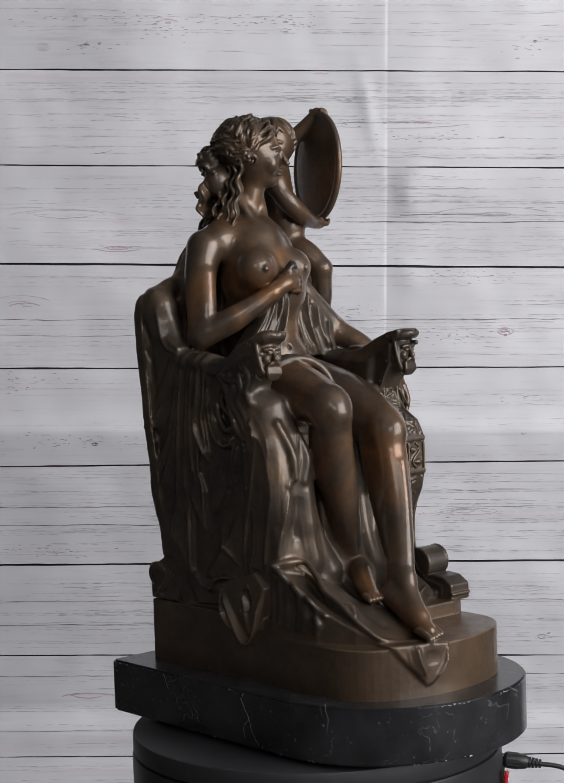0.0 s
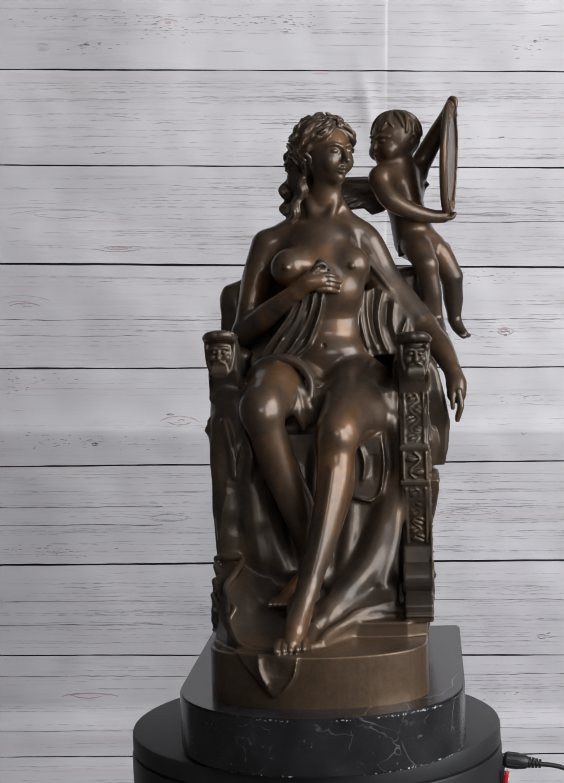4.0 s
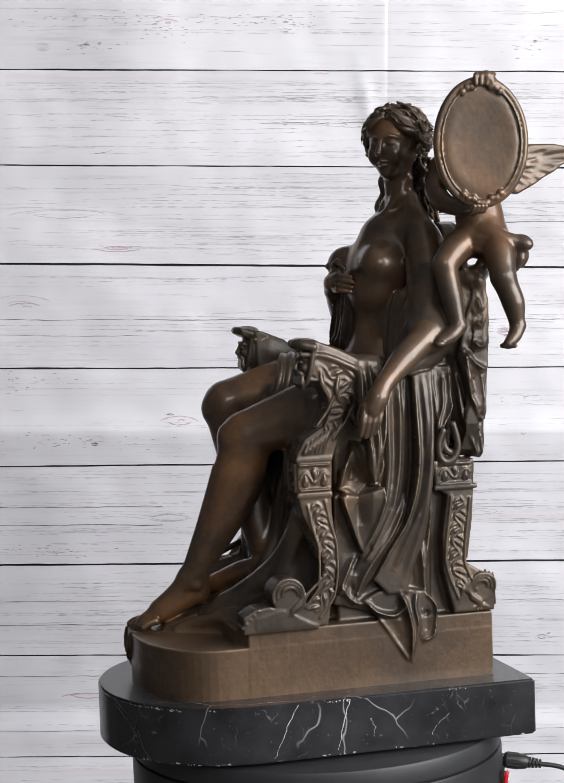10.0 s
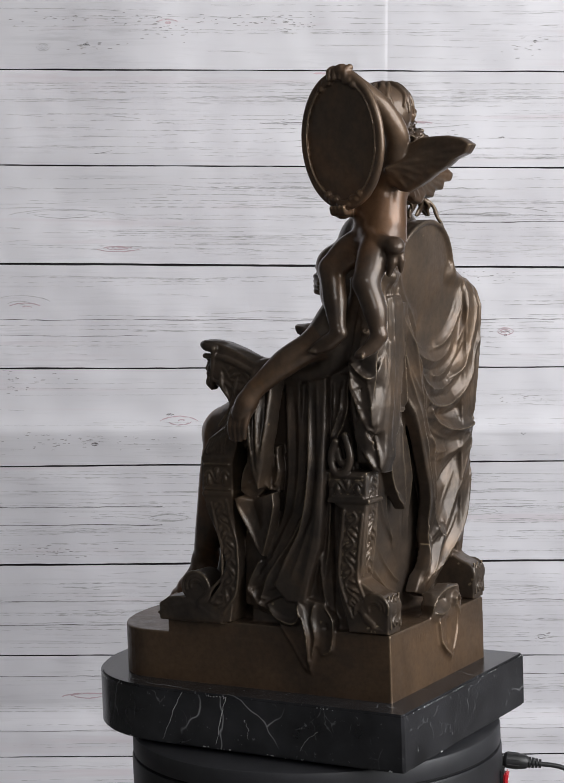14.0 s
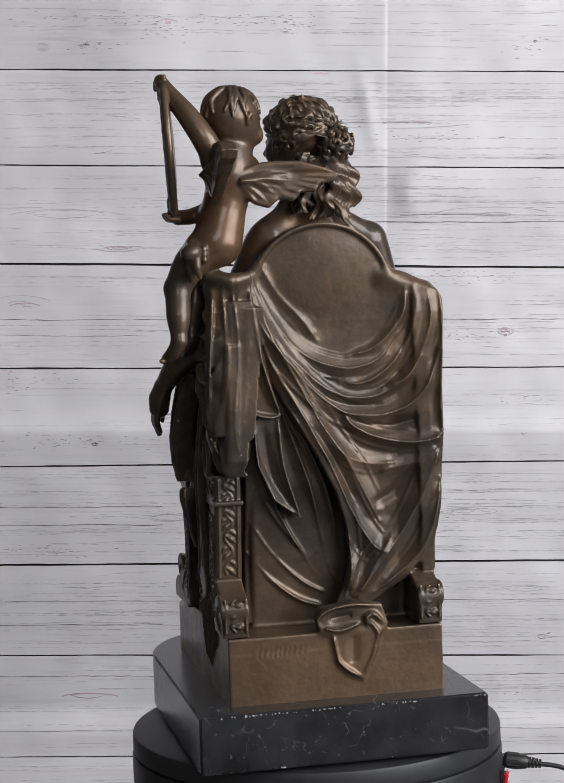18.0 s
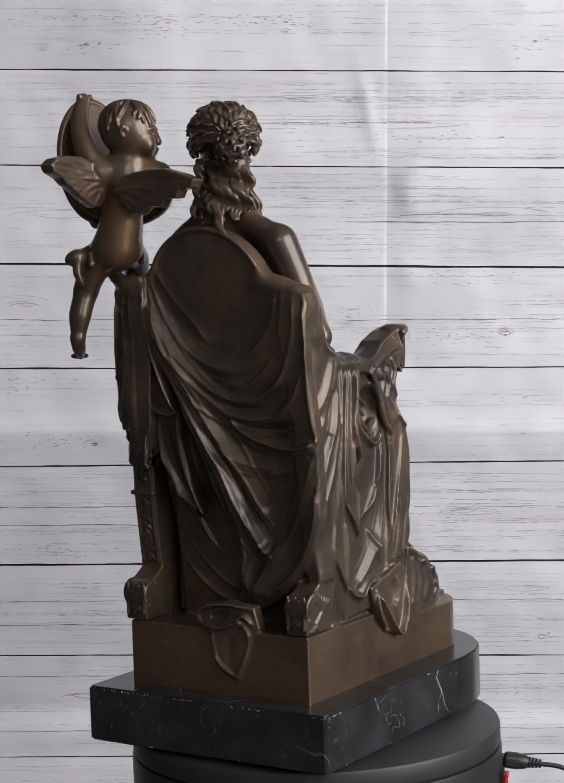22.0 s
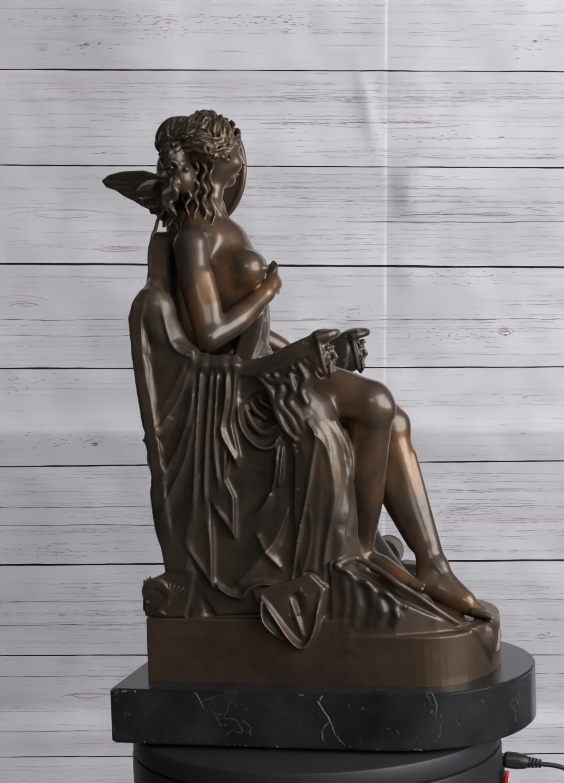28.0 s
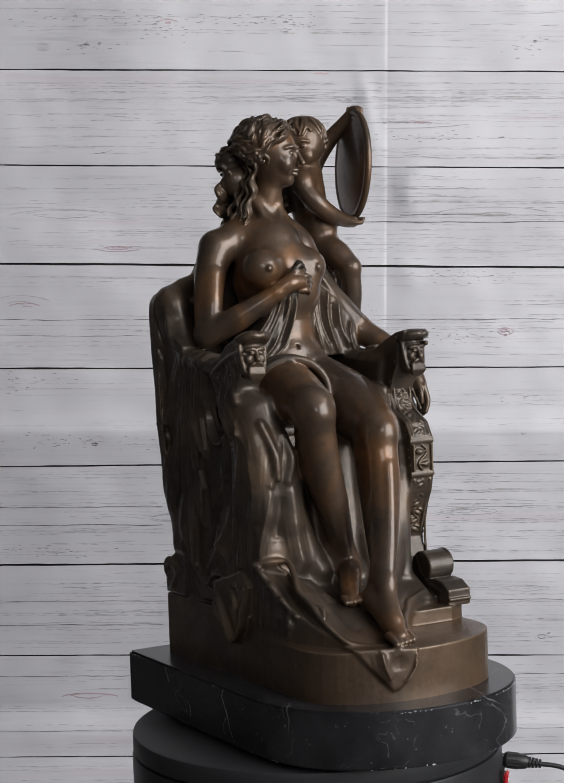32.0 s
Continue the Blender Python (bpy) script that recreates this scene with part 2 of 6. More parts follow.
wall_with_opening("wall_east", "y", 1.6, -2.7, 0.9, -2.0, 0.05, 0.9, 2.42, "white wall with a wide window opening", WHITE)
wall_with_opening("wall_south", "x", -2.8, -1.6, 1.6, -0.2, 0.9, 1.65, 2.42, "grey wall with a small high window opening", DIM)

# The backdrop: a vinyl sheet with printed boards, hung in folds behind the turntable.
BACK_AT = EYE + Vector((AHEAD.x, AHEAD.y, 0)).normalized() * 1.75
BACK_AT.z = 0
SHEET = Matrix.Translation((BACK_AT.x, BACK_AT.y, EYE.z + 1.75 * math.tan(PITCH))) @ Matrix.Rotation(YAW + radians(1.2), 4, "Z") @ Matrix.Rotation(radians(ROLL) * -1, 4, "Y")
PX = 1.75 / math.cos(PITCH) / 3498.0      # one unit of the print

def relief(u, v):
    """How far the sheet stands off its plane, towards the room, at u to the right and v up from its middle (metres)."""
    a, b = u / PX, v / PX
    d = -0.0007 * math.exp(-(208 - a) / 3.0 if a < 208 else -(a - 208) / 34.0) * (0.75 + 0.6 * noise.noise((1.5, b / 90.0, 0.3))) + 0.0015 * math.exp(-((a - 165 + 0.2 * (b - 585)) / 15.0) ** 2 - ((b - 565) / 75.0) ** 2) + 0.0010 * math.exp(-((a - 250) / 40.0) ** 2 - ((b - 400) / 60.0) ** 2)
    lift = max(0.0, min(1.0, (a - 208) / (62 + 14 * math.sin(b / 23.0))))
    d += 0.0040 * lift * lift * (3 - 2 * lift) * math.exp(-max(0.0, a - 270) / 260.0) * (math.exp(-((b - 395) / 50.0) ** 2) + 0.6 * math.exp(-((b - 215) / 45.0) ** 2))
    d += 0.0050 * math.exp(-((a + 300) / 120.0) ** 2) * max(0.0, min(1.0, (b - 350) / 300.0))
    d += 0.0030 * math.exp(-((b + 95) / 38.0) ** 2) + 0.0020 * math.exp(-abs(b + 78) / 10.0)
    d += 0.0035 * math.exp(-((b - 470) / 60.0) ** 2)
    d += 0.0028 * math.exp(-((b + 690) / 30.0) ** 2)
    d += 0.0020 * noise.noise((a / 210.0, b / 160.0, 3.1)) + 0.0008 * noise.noise((a / 60.0, b / 50.0, 8.7))
    drop = max(0.0, min(-b - 78, 560.0)) - 1.3 * max(0.0, -b - 640)
    return d * 1.45 - PX * 0.17 * drop * (0.75 - 0.35 * math.tanh(a / 260.0))

def laid(u, v, off):
    """The print at (u, v) on the hanging sheet, off its surface."""
    d = relief(u, v) + off
    return (u * (1 - d / 1.75), -d, v - d / 1.75 * (v + 1.75 * math.tan(PITCH)))

def sheet_bm(u0, u1, v0, v1, step_u, step_v, off, wobble=0.0, seed=0.0, slopes=(0.0, 0.0)):
    bm = bmesh.new()
    us = sorted({round(u0 + (u1 - u0) * i / max(1, round((u1 - u0) / step_u)), 5) for i in range(max(1, round((u1 - u0) / step_u)) + 1)} | {round(a * PX, 5) for a in (196, 200, 203, 206, 208, 210, 214) if u0 < a * PX < u1})
    nu, nv = len(us) - 1, max(1, round((v1 - v0) / step_v))
    rows = []
    for j in range(nv + 1):
        row = []
        for i in range(nu + 1):
            u = us[i]
            low, high = v0 + slopes[0] * u, v1 + slopes[1] * u
            v = low + (high - low) * j / nv
            if wobble and j in (0, nv):
                v += wobble * noise.noise((u * 18, seed + j, 0.5)) + wobble * 0.5 * noise.noise((u * 70, seed + j, 1.5))
            row.append(bm.verts.new(laid(u, v, off)))
        rows.append(row)
    for a, b in zip(rows, rows[1:]):
        for i in range(nu):
            bm.faces.new((a[i], a[i + 1], b[i + 1], b[i]))
    return bm

backdrop = tagged(new("backdrop"), "white-washed timber boards printed on a creased vinyl backdrop", "backdrop", kind="structure")
backdrop.matrix_world = SHEET
smooth(part("backing", sheet_bm(-0.9, 0.9, -0.95, 0.95, 0.009, 0.009, -0.003), INK, backdrop, "dark printed joints between the boards"), 180)

def print_v(y):
    """Height on the sheet, in units of the print, of what is seen y units below the top of the view."""
    return 1.75 * (math.tan(PITCH + math.atan((784 - y) / 3498.0)) - math.tan(PITCH)) / PX

JOINTS = [print_v(y) for y in (-256, -58, 141.5, 333.5, 532, 736.5, 928.5, 1126.5, 1311.5, 1512, 1710, 1910)]   # heights of the printed joints
SLOPES = [0, 0, -0.0012, -0.0035, -0.0062, 0.0015, 0.0078, 0.005, -0.0045, 0, 0, 0]     # and how they rise to the right
GAPS = [1.2, 1.2, 1.2, 1.2, 2.2, 1.4, 1.4, 2.1, 1.3, 1.0, 1.2, 1.2]
planks = []
for n in range(len(JOINTS) - 1):
    top, low = (JOINTS[n] - GAPS[n]) * PX, (JOINTS[n + 1] + GAPS[n + 1]) * PX
    plank = part("plank", sheet_bm(-0.62, 0.62, low, top, 0.0032, 0.0046, 0.0006, 0.0005, n * 5.0, (SLOPES[n + 1], SLOPES[n])), PRINT, backdrop)
    planks.append(smooth(plank, 180))

def ribbon(bm, pts, w0):
    """A thin printed line along pts of (u, v, width share)."""
    left, right = [], []
    for k, (u, v, s) in enumerate(pts):
        h = w0 * s / 2
        left.append(bm.verts.new(laid(u, v + h, 0.0010)))
        right.append(bm.verts.new(laid(u, v - h, 0.0010)))
    for k in range(len(pts) - 1):
        if pts[k][2] < 0.18 and pts[k + 1][2] < 0.18:
            continue
        bm.faces.new((right[k], right[k + 1], left[k + 1], left[k]))

def grain_lines(n, count, seed):
    """The printed grain of one board: long hair lines that wander and fade."""
    rng = random.Random(seed)
    bm = bmesh.new()
    top, low = JOINTS[n] - 14, JOINTS[n + 1] + 14
    for _ in range(count):
        v = rng.uniform(low, top)
        u, length = rng.uniform(-700, 560), rng.choice((60, 140, 260, 420, 600, 800)) * rng.uniform(0.7, 1.3)
        w, bend, k = rng.choice((0.6, 0.8, 1.0, 1.3)), rng.uniform(-7, 7), max(4, int(length / 5))
        pts, gap = [], rng.uniform(0.0, 0.5)
        for i in range(k + 1):
            s = i / k
            x = u + length * s
            y = v + bend * s * s + 2.0 * noise.noise((x / 60.0, v / 9.0, seed)) + 0.5 * noise.noise((x / 7.0, v, seed))
            broken = gap + 1.5 * noise.noise((x / 14.0, v * 0.37, seed + 3.0)) + 0.35 * math.sin(math.pi * s)
            pts.append((x * PX, max(low, min(top, y)) * PX, max(0.1, min(1.2, broken))))
        ribbon(bm, pts, w * PX)
    return bm

for n, plank in enumerate(planks):
    if 1 <= n <= 9:
        tagged(part("printed_grain", grain_lines(n, (0, 25, 90, 100, 50, 40, 110, 100, 80, 60)[n], 11 + n), GRAIN_INK, plank), kind="stuff")

def eye_lines(bm, u, v, rx, ry, rings, w, seed):
    """A printed knot: broken rings drawn out along the board."""
    rng = random.Random(seed)
    for r in range(1, rings + 1):
        f = r / rings * rng.uniform(0.85, 1.15)
        u, v = u + rng.uniform(-0.08, 0.08) * rx, v + rng.uniform(-0.15, 0.15) * ry
        for sign in (1, -1):
            if rng.random() < 0.62:
                continue
            a0, a1 = rng.uniform(0.0, 0.5), math.pi - rng.uniform(0.0, 0.5)
            pts = []
            for i in range(13):
                a = a0 + (a1 - a0) * i / 12
                pts.append(((u - math.cos(a) * rx * f) * PX, (v + sign * math.sin(a) ** 1.5 * ry * f + rng.uniform(-0.5, 0.5)) * PX, rng.uniform(0.4, 1.2)))
            ribbon(bm, pts, w * PX)

def print_knot(name, mat, knots, label):
    for k, (x, y, rx, ry, rings, w) in enumerate(knots):
        bm = bmesh.new()
        u, v = x - 564.5, print_v(y)
        eye_lines(bm, u, v, rx, ry, rings, w, 100 + k)
        n = max(i for i in range(len(planks)) if JOINTS[i] >= v)
        part(name, bm, mat, planks[n], label)

print_knot("printed_knot", KNOT_INK, [(1012, 672, 14, 9, 4, 1.6), (1003, 276, 12, 5, 3, 1.8), (178, 92, 10, 4, 3, 1.6), (190, 889, 9, 4, 3, 1.5), (1090, 1277, 9, 5, 3, 1.5), (1066, 82, 5, 3, 2, 1.4), (322, 36, 9, 3, 2, 1.5), (340, 832, 9, 3, 2, 1.4), (1050, 868, 5, 3, 2, 1.3)], "dark knot in the print")
print_knot("printed_figure", GRAIN_INK, [(990, 430, 150, 16, 4, 1.3), (1020, 490, 120, 14, 4, 1.2), (760, 246, 150, 9, 4, 1.2), (1060, 1180, 60, 9, 3, 1.2), (120, 430, 110, 12, 4, 1.2), (930, 1025, 70, 8, 3, 1.2), (330, 247, 48, 7, 3, 1.4), (40, 614, 58, 15, 4, 1.2), (600, 243, 62, 6, 3, 1.2), (340, 1036, 50, 8, 3, 1.2), (215, 1225, 48, 11, 4, 1.3), (20, 1222, 16, 5, 3, 1.6), (95, 95, 16, 10, 3, 1.0), (100, 888, 18, 10, 3, 1.0)], "pale grain figure in the print")
print_knot("printed_stain", PINK_INK, [(340, 47, 34, 8, 5, 2.4), (365, 843, 34, 9, 5, 2.4), (836, 246, 36, 4, 3, 2.2), (240, 497, 46, 6, 4, 2.0), (170, 1391, 54, 7, 4, 2.6), (1010, 664, 24, 10, 4, 2.0), (55, 614, 36, 8, 4, 2.0), (640, 149, 26, 3, 3, 2.0)], "pinkish stain in the print")

def fleck_bm(x, y, spread, tall, count, seed):
    """Short broken dashes of the print, scattered along the board."""
    rng = random.Random(seed)
    bm = bmesh.new()
    for _ in range(count):
        u, v, n = x - 564.5 + rng.gauss(0, spread), print_v(y) + rng.gauss(0, tall), rng.uniform(2.5, 9)
        tilt = rng.uniform(-0.12, 0.12)
        ribbon(bm, [((u + n * s) * PX, (v + tilt * n * s) * PX, 1.0 - abs(s - 0.5)) for s in (0, 0.33, 0.66, 1)], rng.uniform(0.7, 1.7) * PX)
    return bm

for k, (x, y, spread, tall, count) in enumerate(((250, 40, 130, 6, 60), (330, 62, 40, 10, 30), (520, 40, 50, 8, 30), (180, 92, 30, 5, 16), (590, 55, 30, 6, 24), (1050, 90, 40, 14, 14), (880, 275, 60, 7, 34), (690, 246, 70, 4, 26),
        (930, 555, 60, 10, 30), (700, 620, 40, 8, 24), (920, 672, 40, 8, 36), (40, 770, 40, 14, 24), (110, 885, 50, 10, 26), (230, 880, 60, 8, 26), (1040, 800, 50, 6, 16), (870, 1030, 60, 6, 26), (1090, 1275, 20, 6, 10), (100, 1100, 50, 8, 30), (980, 1400, 60, 10, 18))):
    v = print_v(y)
    n = max(i for i in range(len(planks)) if JOINTS[i] >= v)
    tagged(part("printed_flecks", fleck_bm(x, y, spread, tall, count, 300 + k), FLECK_INK, planks[n]), kind="stuff")

def hair_line(y, x0, x1, w, seed):
    """A dark printed line that wanders across a board."""
    bm = bmesh.new()
    pts = []
    for i in range(int((x1 - x0) / 7) + 1):
        x = x0 + 7 * i
        v = print_v(y) + 2.4 * noise.noise((x / 90.0, seed, 0.4)) + 0.7 * noise.noise((x / 15.0, seed, 2.4))
        pts.append(((x - 564.5) * PX, v * PX, max(0.1, 0.75 + 0.9 * noise.noise((x / 30.0, seed, 7.4)))))
    ribbon(bm, pts, w * PX)
    return bm

for k, (y, x0, x1, w) in enumerate(((640, -60, 1190, 1.4), (444, 690, 1190, 1.5), (673, -60, 300, 0.9), (1014, -60, 330, 1.4), (1050, -60, 330, 1.5), (1202, -60, 1190, 1.1), (1249, -60, 330, 1.4), (1352, -60, 1190, 1.3), (1460, -60, 1190, 1.5), (1015, 830, 1190, 0.9), (246, 520, 900, 1.0), (430, 800, 1190, 0.8))):
    n = max(i for i in range(len(planks)) if JOINTS[i] >= print_v(y))
    part("printed_line", hair_line(y, x0, x1, w, k * 3.7), LINE_INK, planks[n])


# ---- turntable ----
def stand():
    thing = tagged(new("pedestal"), "plain white pedestal under the turntable", "pedestal")
    smooth(part("column", lathe_bm([(0, 0), (0.10, 0), (0.10, TOP - 0.075), (0, TOP - 0.075)], 64), WHITE, thing))
    smooth(part("foot", lathe_bm([(0.101, 0), (0.16, 0), (0.16, 0.015), (0.101, 0.02)], 64), WHITE, thing))
    return thing

stand()
platter = tagged(smooth(part("turntable_platter", lathe_bm([(0, -0.017), (0.118, -0.017), (0.1262, -0.0165), (0.1265, -0.0155), (0.1265, -0.006), (0.1258, -0.0042), (0.1242, -0.0033), (0.0, -0.003)], 160), PLATTER)),
                 "round black plastic platter of the turntable", "platter")
turntable = tagged(new("turntable"), "black plastic motorised display turntable with a red switch", "turntable")
turntable.location = (0, 0, TOP)
smooth(part("body", lathe_bm([(0, -0.075), (0.122, -0.075), (0.1255, -0.072), (0.1268, -0.060), (0.1272, -0.0205), (0.1266, -0.0185), (0.124, -0.018), (0.124, -0.0172), (0, -0.0172)], 160), BLACK_PLASTIC, turntable))
smooth(part("seam_ring", lathe_bm([(0.1205, -0.0190), (0.1245, -0.0190), (0.1245, -0.0165), (0.1205, -0.0165)], 120), SEAM, turntable))

# The switch and the socket sit on the body's side, to the camera's right.
SIDE = radians(-8.5)
def on_side(angle, z, out=0.0):
    return Matrix.Rotation(angle, 4, "Z") @ Matrix.Translation((0.1272 + out, 0, z))
bezel = part("switch_bezel", box_bm(-0.001, 0.0016, -0.0075, 0.0075, -0.0115, 0.0115, 0.0008), SEAM, turntable)
bezel.matrix_local = on_side(SIDE - radians(4.0), -0.0445)
rocker = part("switch", box_bm(0.0, 0.0030, -0.0055, 0.0055, -0.0095, 0.0095, 0.0012), RED, turntable, "red rocker switch")
rocker.matrix_local = on_side(SIDE - radians(4.0), -0.0445, 0.0012) @ pose(0, 0, 0, 0, 6, 0)
mark = part("switch_mark", lathe_bm([(0.0013, 0), (0.0019, 0), (0.0019, 0.0004), (0.0013, 0.0004)], 24), FRAME_WHITE, rocker, "white ring mark")
mark.matrix_local = pose(0.0030, 0, 0.0035, 0, 90, 0)
socket = smooth(part("socket", lathe_bm([(0.0026, 0.0005), (0.0046, 0.0005), (0.0050, 0.0), (0.0050, -0.002)], 32), SEAM, turntable))
socket.matrix_local = on_side(radians(-1.5), -0.034) @ pose(0, 0, 0, 0, 90, 0)

def cable():
    thing = tagged(new("power_cable"), "thin black power cable with a ribbed barrel plug in the socket", "cable")
    thing.location = (0, 0, TOP)
    way = pose(0, 0, 0, 0, 0, -1.5) @ Matrix.Translation((0.1272, 0, -0.034)) @ pose(0, 0, 0, 0, 98, 0)
    grip = [(0, -0.004), (0.0026, -0.004), (0.0026, 0.0012), (0.0044, 0.0014), (0.0054, 0.0028), (0.0054, 0.012), (0.0048, 0.0165), (0.0040, 0.018), (0, 0.018)]
    plug = smooth(part("plug", lathe_bm(grip, 32), RUBBER, thing))
    plug.matrix_local = way
    for i in range(9):
        rib = part("grip_rib", box_bm(-0.0004, 0.0004, 0.0050, 0.0058, 0.0035, 0.0115, 0.0002, 1), RUBBER, plug)
        rib.matrix_local = Matrix.Rotation(math.tau * i / 9, 4, "Z")
    for i in range(4):
        ring = smooth(part("strain_ring", lathe_bm([(0.0016, 0.0185 + i * 0.0024), (0.0039 - i * 0.0003, 0.0185 + i * 0.0024), (0.0039 - i * 0.0003, 0.0200 + i * 0.0024), (0.0016, 0.0200 + i * 0.0024)], 24), RUBBER, plug))
    curve = bpy.data.curves.new("wire", "CURVE")
    curve.dimensions, curve.bevel_depth, curve.bevel_resolution = "3D", 0.0017, 4
    spline = curve.splines.new("BEZIER")
    start = way @ Vector((0, 0, 0.017))
    pts = [start, start + Vector((0.030, 0, -0.007)), Vector((0.235, -0.01, -0.10)), Vector((0.30, 0.0, -TOP + 0.002)), Vector((0.75, 0.2, -TOP + 0.002))]
    spline.bezier_points.add(len(pts) - 1)
    for p, co in zip(spline.bezier_points, pts):
        p.co, p.handle_left_type, p.handle_right_type = co, "AUTO", "AUTO"
    me = bpy.data.meshes.new_from_object(bpy.data.objects.new("wire", curve))
    me.materials.clear()
    me.materials.append(RUBBER)
    wire = new("wire", me)
    wire.parent = thing

cable()

# ---- marble plinth ----
def marble_outline(inset):
    cx, half, back, straight, front = 0.0090, 0.0932 - inset, 0.1200 - inset, -0.055, -0.1505 + inset
    pts = [(cx + half - 0.0015, back), (cx - half + 0.0015, back), (cx - half, back - 0.0015)]
    for i in range(49):
        a = math.pi * i / 48
        pts.append((cx - half * math.cos(a), straight - (straight - front) * math.sin(a) ** 0.85))
    pts.append((cx + half, back - 0.0015))
    return pts

marble_plinth = tagged(smooth(part("marble_plinth", outline_bm(marble_outline(0), 0.0, 0.0365, 0.0014), MARBLE), 30), "polished black marble plinth with white veins and chipped edges", "plinth")
for x, y in ((-0.06, 0.09), (0.08, 0.09), (-0.05, -0.07), (0.07, -0.07)):
    pad = smooth(part("felt_pad", lathe_bm([(0, -0.003), (0.009, -0.003), (0.009, 0.0), (0, 0.0)], 24), PAD, marble_plinth))
    pad.location = (x, y, 0)

def edge_chips(seed):
    """Small pale flakes in clusters where the marble's edges are chipped."""
    rng = random.Random(seed)
    rim = [Vector((x, y, 0)) for x, y in marble_outline(0.0)]
    rim.append(rim[0])
    lengths = [(b - a).length for a, b in zip(rim, rim[1:])]
    total, top = sum(lengths), 0.0365
    bm = bmesh.new()
    for _ in range(620):
        d = rng.uniform(0, total)
        z = rng.choice((top - 0.0011, top - 0.0013, top - 0.0011, 0.0012))
        if noise.noise((d * 42.0, z * 90.0, 0.7)) < 0.16:
            continue
        k = 0
        while k < len(lengths) - 1 and d > lengths[k]:
            d -= lengths[k]
            k += 1
        way = (rim[k + 1] - rim[k]).normalized()
        p = rim[k] + way * d
        out = Vector((way.y, -way.x, 0))
        if out.dot(p - Vector((0.009, -0.01, 0))) < 0:
            out = -out
        size, high = rng.choice((0.0003, 0.0004, 0.0006, 0.0012)) * rng.uniform(0.6, 1.3), rng.uniform(0.0002, 0.0007)
        z += rng.uniform(-0.0006, 0.0002)
        n = rng.randint(5, 7)
        ring = []
        for i in range(n):
            q = math.tau * i / n
            f = rng.uniform(0.4, 1.2)
            ring.append(bm.verts.new(p + out * 0.00015 + way * size * f * math.cos(q) + Vector((0, 0, z + high * f * math.sin(q)))))
        bm.faces.new(ring)
    return bm

def vein_bm(x, line, width, seed):
    """A pale vein on a side of the plinth: a crooked strip that thins out, laid a hair above the stone."""
    rng = random.Random(seed)
    out = 0.00012 if x > 0.009 else -0.00012
    pts = []
    for (y0, z0), (y1, z1) in zip(line, line[1:]):
        for i in range(5):
            f = i / 5
            pts.append(Vector((x + out, (y0 + (y1 - y0) * f + rng.uniform(-0.7, 0.7)) / 1000, min(max((z0 + (z1 - z0) * f) / 1000, 0.0012), 0.0352))))
    bm = bmesh.new()
    sides = []
    for i, p in enumerate(pts):
        w = width * 0.00034 * rng.uniform(0.4, 1.3) * (1 - 0.6 * i / len(pts))
        sides.append((bm.verts.new(p - Vector((0, w, 0))), bm.verts.new(p + Vector((0, w, 0)))))
    for a, b in zip(sides, sides[1:]):
        bm.faces.new((a[0], a[1], b[1], b[0]))
    return bm

for k, (x, width, line) in enumerate(((0.1022, 1.0, [(-41, 36), (-49, 22), (-54, 10), (-58, 1)]), (0.1022, 1.2, [(-7, 36), (-10, 27), (-13, 15), (-17, 1)]), (0.1022, 0.8, [(6, 22), (9, 16), (8, 8)]), (0.1022, 0.6, [(60, 20), (52, 14), (46, 5)]),
        (-0.0842, 1.3, [(-24, 36), (-21, 31), (-28, 19), (-31, 10), (-38, 1)]), (-0.0842, 0.7, [(-28, 19), (-22, 12), (-24, 3)]), (-0.0842, 0.9, [(62, 36), (58, 30), (55, 24)]), (-0.0842, 0.6, [(30, 18), (24, 13), (26, 6)]))):
    part("vein", vein_bm(x, line, width, 60 + k), CHIP, marble_plinth, "pale vein in the marble")

tagged(part("edge_chips", edge_chips(9), CHIP, marble_plinth, "pale chips along the marble's edges"), kind="stuff")

